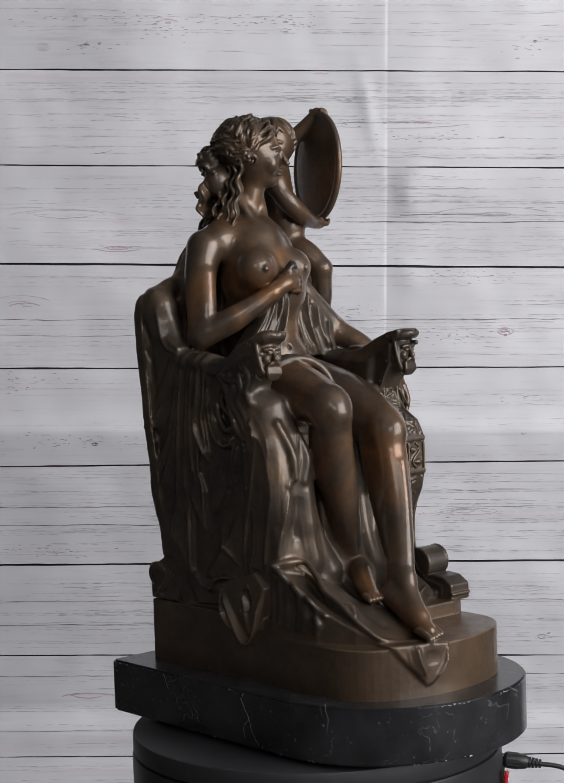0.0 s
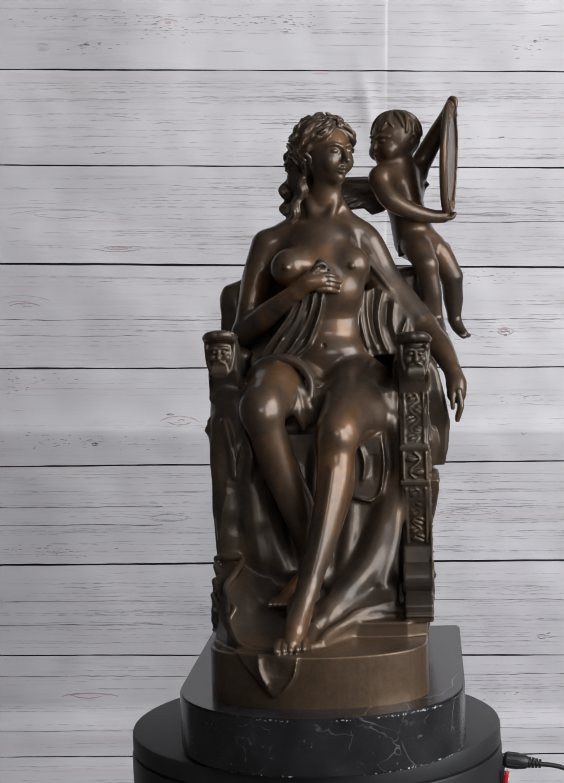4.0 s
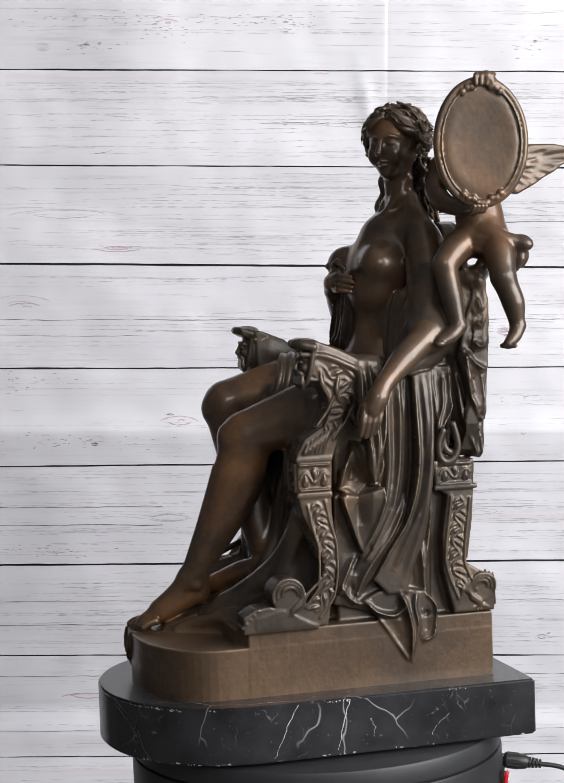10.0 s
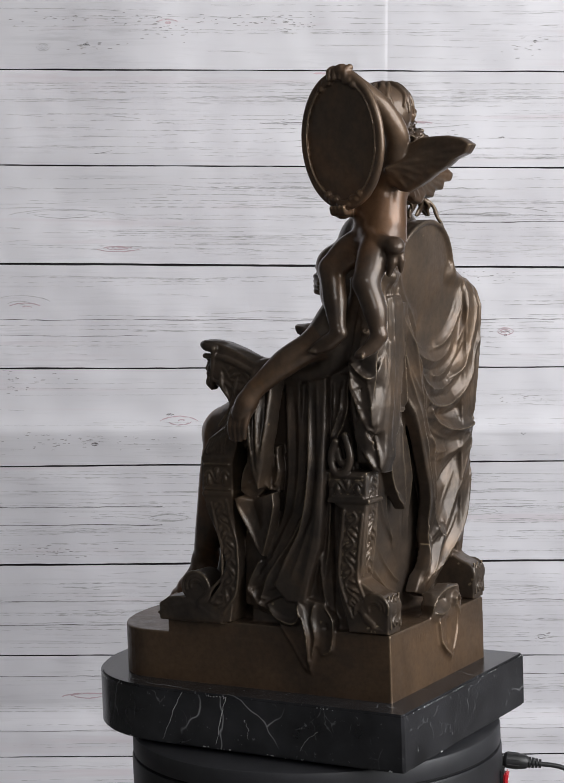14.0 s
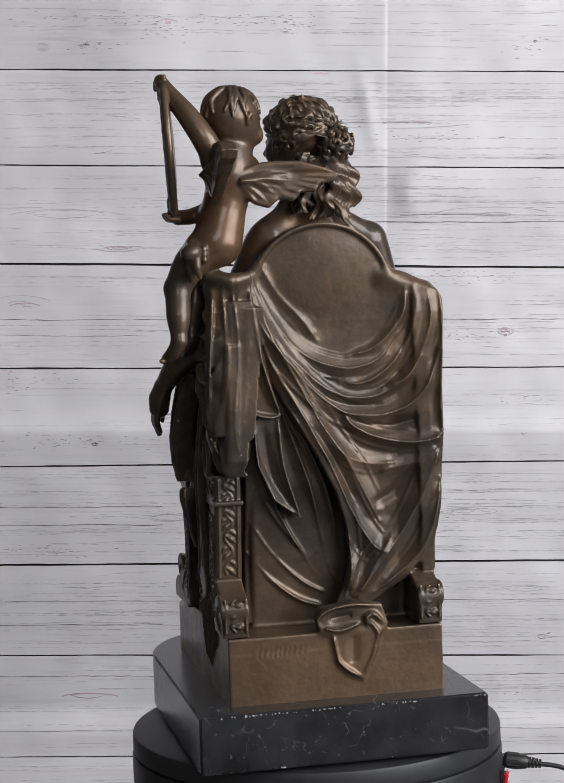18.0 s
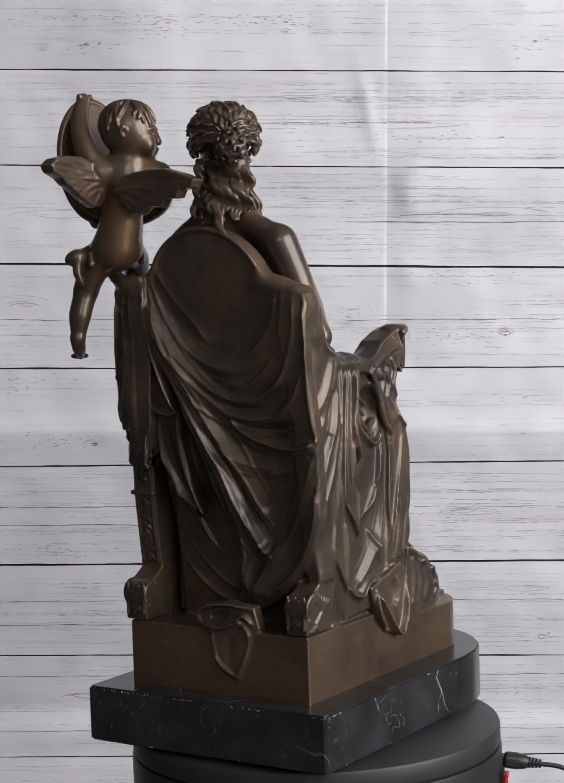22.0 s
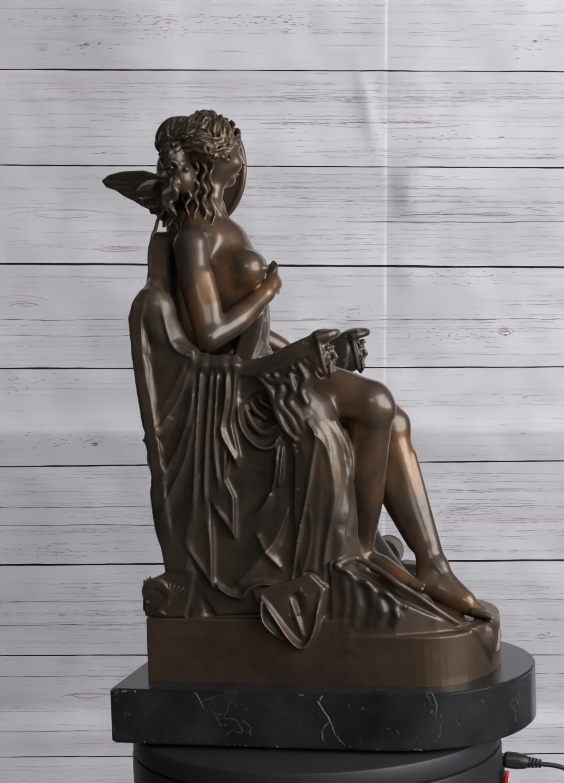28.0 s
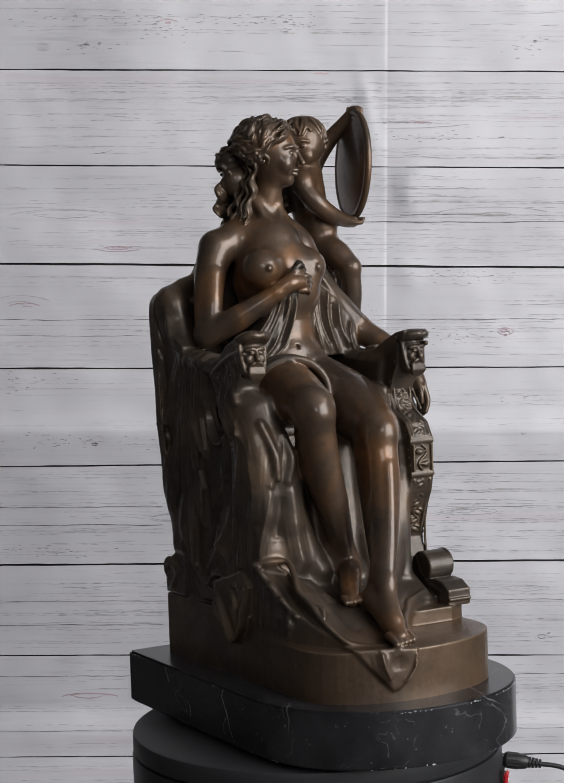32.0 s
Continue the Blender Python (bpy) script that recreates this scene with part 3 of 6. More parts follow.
# ---- the bronze statue, modelled in clay as one solid (millimetres) and cast as one mesh ----
class Clay:
    """A block of distances on a grid, to which forms are added and from which they are carved."""

    def __init__(self, low, high, step):
        self.step, self.low = step, np.array(low, float)
        self.count = np.ceil((np.array(high) - low) / step).astype(int) + 1
        self.axes = [np.float32(low[i] + step * np.arange(self.count[i])) for i in range(3)]
        self.field = np.full(self.count, 30.0, np.float32)
        self.tone, self.now = np.zeros(self.count, np.uint8), 0        # how far the patina is rubbed off, form by form

    def window(self, low, high):
        a = np.clip(np.floor((np.asarray(low) - self.low) / self.step).astype(int), 0, self.count - 1)
        b = np.clip(np.ceil((np.asarray(high) - self.low) / self.step).astype(int) + 1, 1, self.count)
        cut = tuple(slice(i, j) for i, j in zip(a, b))
        x, y, z = (self.axes[i][cut[i]] for i in range(3))
        return cut, x[:, None, None], y[None, :, None], z[None, None, :]

    def blend(self, cut, d, k):
        f = self.field[cut]
        np.copyto(self.tone[cut], self.now, where=d < f)
        h = np.maximum(k - np.abs(f - d), 0) / k
        self.field[cut] = np.minimum(f, d) - h * h * (k * 0.25)

    def carve(self, cut, d, k):
        f = self.field[cut]
        h = np.maximum(k - np.abs(f + d), 0) / k
        self.field[cut] = np.maximum(f, -d) + h * h * (k * 0.25)

    def limb(self, a, b, r0, r1, k=2.0, cut_away=False):
        """A round bar that tapers from r0 at a to r1 at b."""
        a, b = np.asarray(a, float), np.asarray(b, float)
        pad = max(r0, r1) + k + 2.5
        cut, x, y, z = self.window(np.minimum(a, b) - pad, np.maximum(a, b) + pad)
        n = b - a
        t = np.clip(((x - a[0]) * n[0] + (y - a[1]) * n[1] + (z - a[2]) * n[2]) / max(n @ n, 1e-6), 0, 1).astype(np.float32)
        d = np.sqrt((x - a[0] - t * n[0]) ** 2 + (y - a[1] - t * n[1]) ** 2 + (z - a[2] - t * n[2]) ** 2) - (r0 + (r1 - r0) * t)
        (self.carve if cut_away else self.blend)(cut, d.astype(np.float32), k)

    def chain(self, pts, radii, k=2.0, parts=4, cut_away=False):
        """A bar along a smooth curve through pts."""
        pts = np.asarray(pts, float)
        radii = np.interp(np.linspace(0, 1, len(pts)), np.linspace(0, 1, np.size(radii)), np.atleast_1d(radii))
        e = np.vstack([2 * pts[0] - pts[1], pts, 2 * pts[-1] - pts[-2]])
        if radii.max() > 7:
            parts = max(parts, 36)
        out, rr = [], []
        for i in range(len(pts) - 1):
            p0, p1, p2, p3 = e[i:i + 4]
            for s in np.arange(parts) / parts:
                out.append(0.5 * (2 * p1 + (p2 - p0) * s + (2 * p0 - 5 * p1 + 4 * p2 - p3) * s ** 2 + (3 * p1 - p0 - 3 * p2 + p3) * s ** 3))
                rr.append(radii[i] + (radii[i + 1] - radii[i]) * s)
        out.append(pts[-1])
        rr.append(radii[-1])
        out, rr = np.array(out), np.array(rr)
        pad = rr.max() + k + 2.5
        cut, x, y, z = self.window(out.min(0) - pad, out.max(0) + pad)
        d = np.full((x.size, y.size, z.size), 30.0, np.float32)
        origin = np.array([c.start for c in cut])
        for i in range(len(out) - 1):
            p, q, r0, r1 = out[i], out[i + 1], rr[i], rr[i + 1]
            w = self.window(np.minimum(p, q) - max(r0, r1) - k - 2.5, np.maximum(p, q) + max(r0, r1) + k + 2.5)[0]
            w = [slice(max(c.start, m.start), min(c.stop, m.stop)) for c, m in zip(w, cut)]
            u, v, t0 = self.axes[0][w[0]][:, None, None], self.axes[1][w[1]][None, :, None], self.axes[2][w[2]][None, None, :]
            part_of = tuple(slice(c.start - o, c.stop - o) for c, o in zip(w, origin))
            n = (q - p).astype(np.float32)
            t = np.clip(((u - p[0]) * n[0] + (v - p[1]) * n[1] + (t0 - p[2]) * n[2]) / max(float(n @ n), 1e-6), 0, 1)
            e = np.sqrt((u - p[0] - t * n[0]) ** 2 + (v - p[1] - t * n[1]) ** 2 + (t0 - p[2] - t * n[2]) ** 2) - (r0 + (r1 - r0) * t)
            d[part_of] = np.minimum(d[part_of], e)
        (self.carve if cut_away else self.blend)(cut, d, k)

    def egg(self, c, r, turn=(0, 0, 0), k=3.0, cut_away=False):
        """An ellipsoid with radii r, turned by degrees."""
        c, r = np.asarray(c, float), np.asarray(r, float)
        m = np.array(Euler([radians(a) for a in turn]).to_matrix()).T
        cut, x, y, z = self.window(c - r.max() - k - 2.5, c + r.max() + k + 2.5)
        x, y, z = x - c[0], y - c[1], z - c[2]
        q = [m[i, 0] * x + m[i, 1] * y + m[i, 2] * z for i in range(3)]
        k0 = np.sqrt(sum((q[i] / r[i]) ** 2 for i in range(3)))
        k1 = np.sqrt(sum((q[i] / r[i] ** 2) ** 2 for i in range(3))) + 1e-6
        (self.carve if cut_away else self.blend)(cut, (k0 * (k0 - 1) / k1).astype(np.float32), k)

    def block(self, c, half, turn=(0, 0, 0), rounded=1.0, k=1.0, cut_away=False):
        c, half = np.asarray(c, float), np.asarray(half, float)
        m = np.array(Euler([radians(a) for a in turn]).to_matrix()).T
        pad = np.linalg.norm(half) + k + 2.5 if any(turn) else half + k + 2.5
        cut, x, y, z = self.window(c - pad, c + pad)
        x, y, z = x - c[0], y - c[1], z - c[2]
        q = [np.abs(m[i, 0] * x + m[i, 1] * y + m[i, 2] * z) - (half[i] - rounded) for i in range(3)]
        d = np.sqrt(sum(np.maximum(v, 0) ** 2 for v in q)) + np.minimum(np.maximum(np.maximum(q[0], q[1]), q[2]), 0) - rounded
        (self.carve if cut_away else self.blend)(cut, d.astype(np.float32), k)

    def plate(self, outline, axis, low, high, rounded=0.8, k=1.0, cut_away=False, lean=0.0):
        """A flat shape with the given outline, from low to high along an axis; the outline lies in the other two."""
        o = np.asarray(outline, float)
        rest = [i for i in range(3) if i != axis]
        a, b = np.zeros(3), np.zeros(3)
        tip = abs(lean) * max(abs(o[:, 1] - 200))
        a[rest], b[rest], a[axis], b[axis] = o.min(0) - k - 2.5, o.max(0) + k + 2.5, low - k - 2.5 - tip, high + k + 2.5 + tip
        cut, x, y, z = self.window(a, b)
        g = (x, y, z)
        p, q, w = g[rest[0]], g[rest[1]], g[axis]
        w = w - lean * (q - 200)
        best, inside = np.float32(1e9), np.zeros(np.broadcast(p, q).shape, bool)
        for (ax, ay), (bx, by) in zip(o, np.roll(o, -1, 0)):
            ex, ey = bx - ax, by - ay
            t = np.clip(((p - ax) * ex + (q - ay) * ey) / (ex * ex + ey * ey + 1e-9), 0, 1)
            best = np.minimum(best, (p - ax - t * ex) ** 2 + (q - ay - t * ey) ** 2)
            if abs(ey) > 1e-9:
                inside = inside ^ (((ay > q) != (by > q)) & (p < ex * (q - ay) / ey + ax))
        flat = np.where(inside, -1, 1) * np.sqrt(best) + rounded
        deep = np.abs(w - (low + high) / 2) - (high - low) / 2 + rounded
        d = np.sqrt(np.maximum(flat, 0) ** 2 + np.maximum(deep, 0) ** 2) + np.minimum(np.maximum(flat, deep), 0) - rounded
        (self.carve if cut_away else self.blend)(cut, d.astype(np.float32), k)

    def cloth(self, axis, sign, outline, level, ridges, thick=9.0, k=1.6):
        """A hanging sheet on a face square to an axis: an outline, its level there, and folds (height, width, line)."""
        o = np.asarray(outline, float)
        rest = [i for i in range(3) if i != axis]
        lo, hi = o.min(0) - 4, o.max(0) + 4
        a, b = self.low.copy(), self.low + self.step * (self.count - 1)
        a[rest], b[rest] = lo, hi
        cut, x, y, z = self.window(a, b)
        g = (x, y, z)
        u, v, w = g[rest[0]], g[rest[1]], g[axis]
        u2, v2 = (np.asarray(m, np.float32) for m in np.broadcast_arrays(np.squeeze(u)[:, None], np.squeeze(v)[None, :]))
        h = level(u2, v2).astype(np.float32)
        for tall, wide, line in ridges:
            p = np.asarray(line, float)
            e = np.vstack([2 * p[0] - p[1], p, 2 * p[-1] - p[-2]])
            way = []
            for i in range(len(p) - 1):
                p0, p1, p2, p3 = e[i:i + 4]
                for s in np.arange(4) / 4:
                    way.append(0.5 * (2 * p1 + (p2 - p0) * s + (2 * p0 - 5 * p1 + 4 * p2 - p3) * s ** 2 + (3 * p1 - p0 - 3 * p2 + p3) * s ** 3))
            way.append(p[-1])
            n = len(way) - 1
            best, fade = np.full(u2.shape, 1e9, np.float32), np.zeros(u2.shape, np.float32)
            for i in range(n):
                (ax, ay), (bx, by) = way[i], way[i + 1]
                ex, ey = bx - ax, by - ay
                t = np.clip(((u2 - ax) * ex + (v2 - ay) * ey) / (ex * ex + ey * ey + 1e-6), 0, 1)
                d = (u2 - ax - t * ex) ** 2 + (v2 - ay - t * ey) ** 2
                near = d < best
                best = np.where(near, d, best)
                fade = np.where(near, (i + t) / n, fade)
            away = np.sqrt(best)
            if tall > 2.5 and wide > 3.8:                     # a crisp crest, and finer creases that follow the fold
                beat = np.sin(math.pi * fade) * (0.6 + 0.4 * np.sin(fade * 9 + len(line) * 2.1 + p[0, 0]))
                h += tall * 0.14 * np.clip(1 - away / 1.5, 0, 1)
                h += tall * 0.2 * beat * np.clip(1 - np.abs(away - wide * 0.82) / 1.7, 0, 1)
            s = np.clip(away / (wide * (0.75 + 0.35 * np.sin(math.pi * fade))), 0, 1)
            h += tall * np.clip(np.minimum(fade, 1 - fade) / 0.1, 0.3, 1) * (0.55 + 0.45 * np.sin(math.pi * fade)) * (1 - s) ** 2 * (1 + s)
        gu, gv = np.gradient(h, self.step)
        slope = np.sqrt(1 + gu * gu + gv * gv)
        best, inside = np.float32(1e9), np.zeros(u2.shape, bool)
        for (ax, ay), (bx, by) in zip(o, np.roll(o, -1, 0)):
            ex, ey = bx - ax, by - ay
            t = np.clip(((u2 - ax) * ex + (v2 - ay) * ey) / (ex * ex + ey * ey + 1e-9), 0, 1)
            best = np.minimum(best, (u2 - ax - t * ex) ** 2 + (v2 - ay - t * ey) ** 2)
            if abs(ey) > 1e-9:
                inside = inside ^ (((ay > v2) != (by > v2)) & (u2 < ex * (v2 - ay) / ey + ax))
        flat = np.where(inside, -1, 1) * np.sqrt(best)
        h, slope, flat = (np.expand_dims(m, axis) for m in (h, slope, flat))
        top = (sign * w - h) / slope
        r = 1.4
        p, q = flat + r, np.maximum(top, (h - thick) - sign * w) + r
        d = np.sqrt(np.maximum(p, 0) ** 2 + np.maximum(q, 0) ** 2) + np.minimum(np.maximum(p, q), 0) - r
        self.blend(cut, d.astype(np.float32), k)

    def cast(self, name, mat):
        """The surface of the block, as one mesh with a vertex in each cell that it crosses."""
        f, s = self.field, self.step
        f[0], f[-1], f[:, 0], f[:, -1], f[:, :, 0], f[:, :, -1] = 5, 5, 5, 5, 5, 5
        neg = f < 0
        n = [c - 1 for c in f.shape]
        tally = np.zeros(n, np.int8)
        corners = [(i, j, k) for i in (0, 1) for j in (0, 1) for k in (0, 1)]
        for i, j, k in corners:
            tally += neg[i:n[0] + i, j:n[1] + j, k:n[2] + k]
        cell = np.argwhere((tally > 0) & (tally < 8))
        ids = np.full(n, -1, np.int32)
        ids[tuple(cell.T)] = np.arange(len(cell))
        total, hits = np.zeros((len(cell), 3)), np.zeros(len(cell))
        for c in corners:
            for axis in range(3):
                if c[axis]:
                    continue
                e = list(c)
                e[axis] = 1
                va = f[tuple((cell + c).T)].astype(float)
                vb = f[tuple((cell + e).T)].astype(float)
                cross = (va < 0) != (vb < 0)
                t = np.where(cross, va / np.where(cross, va - vb, 1), 0)
                at = np.tile(np.array(c, float), (len(cell), 1))
                at[:, axis] = t
                total += at * cross[:, None]
                hits += cross
        verts = (self.low + (cell + total / hits[:, None]) * s) * 0.001
        quads = []
        for axis in range(3):
            u, v = (axis + 1) % 3, (axis + 2) % 3
            lo = [slice(1, -1)] * 3
            lo[axis] = slice(0, -1)
            hi = list(lo)
            hi[axis] = slice(1, None)
            a, b = neg[tuple(lo)], neg[tuple(hi)]
            edge = np.argwhere(a != b)
            out = a[tuple(edge.T)]
            base = edge + np.array([0 if i == axis else 1 for i in range(3)])
            du, dv = np.eye(3, dtype=int)[u], np.eye(3, dtype=int)[v]
            ring = [ids[tuple((base - o).T)] for o in (du + dv, dv, 0 * du, du)]
            q = np.stack(ring, 1)
            q[~out] = q[~out][:, ::-1]
            quads.append(q)
        quads = np.concatenate(quads)
        me = bpy.data.meshes.new(name)
        me.vertices.add(len(verts))
        me.vertices.foreach_set("co", verts.astype(np.float32).ravel())
        me.loops.add(quads.size)
        me.loops.foreach_set("vertex_index", quads.astype(np.int32).ravel())
        me.polygons.add(len(quads))
        me.polygons.foreach_set("loop_start", np.arange(0, quads.size, 4, dtype=np.int32))
        me.update(calc_edges=True)
        me.polygons.foreach_set("use_smooth", np.ones(len(quads), bool))
        bronze_tone = sum(self.tone[tuple((cell + c).T)].astype(np.float32) for c in corners) / (8 * 255)
        me.attributes.new("bronze_tone", "FLOAT", "POINT").data.foreach_set("value", bronze_tone.astype(np.float32))
        me.materials.append(mat)
        return new(name, me)


clay = Clay((-92, -146, 33), (122, 172, 436), 0.75)

# The bronze ground: a long block with a rounded front, lower in front of the throne.
def ground_outline(front=-127.0, start=-80.0):
    pts = [(78.8, 100.5), (-60.8, 100.5)]
    for i in range(33):
        a = math.pi * i / 32
        pts.append((9 - 69.8 * math.cos(a), start - (start - front) * math.sin(a) ** 0.85))
    return pts

clay.plate(ground_outline(), 2, 34, 69, 1.0, 0.5)
clay.plate([(78.8, 100.5), (-60.8, 100.5), (-60.8, -38), (-57, -52), (-50, -65), (-40, -71), (40, -72), (66, -72), (78.8, -66)], 2, 34, 79, 1.0, 0.5)
clay.plate([(78.8, -40), (20, -40), (20, -58), (78.8, -58)], 2, 60, 84, 0.8, 0.5)
# Two low steps and the scroll beside the left foot of the throne.
clay.plate([(-70, 78), (-70, 89), (-62, 94), (-52, 95), (-40, 90), (-20, 80), (-20, 78)], 0, 65, 83.2, 1.0, 1.0)
for i in range(5):
    clay.limb((66, -70.5 + i * 2.6, 82.5 + i * 2.6), (82.5, -70.5 + i * 2.6, 82.5 + i * 2.6), 1.0, 1.0, 0.8)

# Throne
def ring(u, v, r, n=28):
    return [(u + r * math.cos(math.tau * i / n), v + r * math.sin(math.tau * i / n)) for i in range(n)]

def throne_arm(xc, half, bare):
    front_leg = [(-27, 264), (-25, 258), (-18, 255), (-17, 238), (-12, 230), (-8, 219), (-13, 208), (-26, 200), (-31.5, 190), (-31.5, 163), (-29, 152), (-20, 133),
                 (-16, 119), (-19, 106), (-27, 96), (-62, 88), (-62, 80), (-14, 80), (-9, 106), (-6, 129), (-9, 152), (-9, 163), (-8, 185), (-2, 204), (4.7, 224),
                 (14, 238), (30, 243), (30, 247), (12, 249), (-3, 257), (-16, 262)]
    if not bare:
        front_leg = [(-33, 268), (-31, 262), (-22, 258), (-21, 241), (-16, 233), (-12, 224), (-14, 208), (-19, 198), (-22, 186), (-22, 163), (-19, 140), (-16, 112), (-6, 112), (-3, 150), (-5, 185), (-1, 204), (6, 226), (14, 238), (30, 241), (30, 247), (19, 247), (9, 250), (-1, 258.5), (-17, 265), (-34, 268)]
    clay.plate(front_leg, 0, xc - half, xc + half, 1.0, 1.5)
    if bare:
        clay.plate(ring(-40, 101, 11.2), 0, xc - half, xc + half, 0.8, 1.0)
        clay.block((xc, -20.3, 187), (half + 0.5, 11.9, 1.6), rounded=0.8, k=0.8)
        clay.block((xc, -20.3, 164), (half + 0.5, 11.9, 1.6), rounded=0.8, k=0.8)
    if not bare:
        clay.plate([(84, 118), (82, 112), (93, 106), (102, 98), (101, 80), (73, 80), (66, 109), (68, 118)], 0, xc - half + 1, xc + half - 1, 1.0, 1.5)
        clay.plate(ring(93, 96, 9.5), 0, xc - half + 1, xc + half - 1, 0.8, 1.0)
    if bare:
        back_leg = [(61, 181), (89, 181), (88, 158), (84, 122), (82, 113), (93, 106), (102, 98), (101, 80), (73, 80), (66, 109), (66, 132), (70, 158), (62, 163)]
        clay.plate(back_leg, 0, xc - half + 1, xc + half - 1, 1.0, 1.5)
        clay.plate(ring(93, 96, 9.5), 0, xc - half + 1, xc + half - 1, 0.8, 1.0)
        clay.block((xc, 76, 163), (half, 15, 1.5), rounded=0.7, k=0.8)
    # rail that sweeps up into the back
    clay.chain([(xc, -12, 251), (xc, 22, 243), (xc, 52, 244), (xc, 72, 258), (xc, 86, 285)], [8, 7, 7, 8, 9], 5)
    clay.block((xc - 4.5 if bare else xc, 36, 161), (3.5, 40, 86), rounded=2, k=3)

throne_arm(73.5, 9.5, True)
throne_arm(-53.0, 9.0, False)
clay.block((6, 25, 150), (56, 37, 76), rounded=4, k=4)                       # seat
clay.block((-1, 75.2, 182), (58, 5, 106), (-5.7, 0, 0), 3, 4)                  # back
disc = [(11 + 47 * math.cos(a), 290 + 47 * math.sin(a)) for a in np.linspace(0, math.tau, 40)[:-1]]
clay.plate(disc, 1, 62, 75.2, 3.5, 6, False, 0.2)
clay.egg((10, 93.5, 300), (34, 5, 30), (-11, 0, 0), 4)
clay.chain([(11 + 45.5 * math.cos(a), 76.0 + (290 + 45.5 * math.sin(a) - 200) * 0.2, 290 + 45.5 * math.sin(a)) for a in np.linspace(0.25, math.pi - 0.25, 15)], 1.5, 2.0, 2)
clay.chain([(-57, 84, 268), (-57, 91, 282), (-55, 93, 287)], [8, 8, 7], 6)

clay.egg((-56, 86, 285), (9.5, 11, 11), (0, 0, 0), 6)
clay.chain([(-30, 93, 302), (-44, 91, 297), (-57, 89, 290)], [6, 7, 7], 6)

def mask(x, y, z, yaw):
    """A bearded mask under a beast's brow on the front of an arm."""
    m = Matrix.Translation((x, y, z)) @ Matrix.Rotation(radians(yaw), 4, "Z")
    def at(*p):
        return tuple(m @ Vector(p))
    clay.egg(at(0, 2, -1), (9.5, 8.5, 13.5), (0, 0, yaw), 2)
    clay.chain([at(-9.5, 0, 11.5), at(-7, -6, 13), at(-3, -9.5, 14), at(0, -9.8, 13.4), at(3, -9.5, 14), at(7, -6, 13), at(9.5, 0, 11.5)], [2.6, 2.9, 2.6, 2.2, 2.6, 2.9, 2.6], 1.4)
    clay.egg(at(0, -2, 13.5), (8.5, 8.5, 3.6), (0, 0, yaw), 2)
    clay.chain([at(-6, -5.2, 4.5), at(-3, -6.6, 5.2), at(0, -6.4, 4.6), at(3, -6.6, 5.2), at(6, -5.2, 4.5)], 1.3, 1.0, 2)
    clay.limb(at(0, -6.5, 4), at(0, -8.8, -1.5), 1.1, 1.8, 1.0)
    for s in (-1, 1):
        clay.egg(at(3.2 * s, -6.3, 2.3), (1.6, 1.4, 1.2), (0, 0, yaw), 0.7)
        clay.egg(at(4.6 * s, -4.8, -1.5), (2.6, 2.2, 2.6), (0, 0, yaw), 1.2)
        clay.chain([at(0, -8, -3.4), at(3 * s, -7.2, -4.6), at(5.2 * s, -5.5, -7.5)], [1.0, 1.4, 0.9], 0.8)
        clay.chain([at(9.2 * s, 0, 9), at(8.8 * s, -1.5, 0), at(6.8 * s, -3, -9), at(3 * s, -4, -13)], [1.7, 1.5, 1.6, 1.6], 0.8)
    clay.limb(at(-2.2, -6.8, -5.6), at(2.2, -6.8, -5.6), 0.8, 0.8, 0.6)
    for i in range(-3, 4):
        clay.chain([at(i * 1.6, -6.2, -7.5), at(i * 1.7, -6.6, -11), at(i * 1.1, -4.8, -15)], [1.3, 1.5, 0.8], 0.5, 2)

mask(75.0, -20, 247, 8)
mask(-54.5, -24, 252, -2)

# Relief ornament on the throne: bordered panels with a winding stem and leaves.
def vine(path, width, axis, face, waves):
    """A stem that winds along path, a list of (u, v), on a face square to an axis; face: its place at each point."""
    p = np.asarray(path, float)
    f = np.interp(np.linspace(0, len(p) - 1, 60), range(len(p)), np.broadcast_to(np.asarray(face, float), len(p)))
    line = np.stack([np.interp(np.linspace(0, len(p) - 1, 60), range(len(p)), p[:, i]) for i in (0, 1)], 1)
    way = np.gradient(line, axis=0)
    way /= np.linalg.norm(way, axis=1)[:, None] + 1e-9
    side = np.stack([-way[:, 1], way[:, 0]], 1)
    def at(i, off, out=0.0):
        u, v = line[i] + side[i] * off
        w = f[i] + out
        return (w, u, v) if axis == 0 else (u, w, v)
    for s in (-1, 1):
        clay.chain([at(i, s * width) for i in range(0, 60, 6)] + [at(59, s * width)], 0.95, 0.6, 2)
    swing = [math.sin(math.pi * waves * i / 59) for i in range(60)]
    clay.chain([at(i, swing[i] * width * 0.45) for i in range(0, 60, 2)], 0.75, 0.5, 1)
    for n in range(waves):
        c = int((n + 0.5) / waves * 59)
        s = -1 if swing[c] > 0 else 1
        e, m = min(c + 4, 59), min(c + 2, 59)
        clay.chain([at(c, -s * width * 0.3), at(m, s * width * 0.25), at(e, s * width * 0.62)], [0.6, 1.5, 0.7], 0.5, 2)
        clay.chain([at(max(c - 3, 0), s * width * 0.05), at(max(c - 2, 0), s * width * 0.5), at(c, s * width * 0.72)], [0.5, 1.2, 0.6], 0.5, 2)

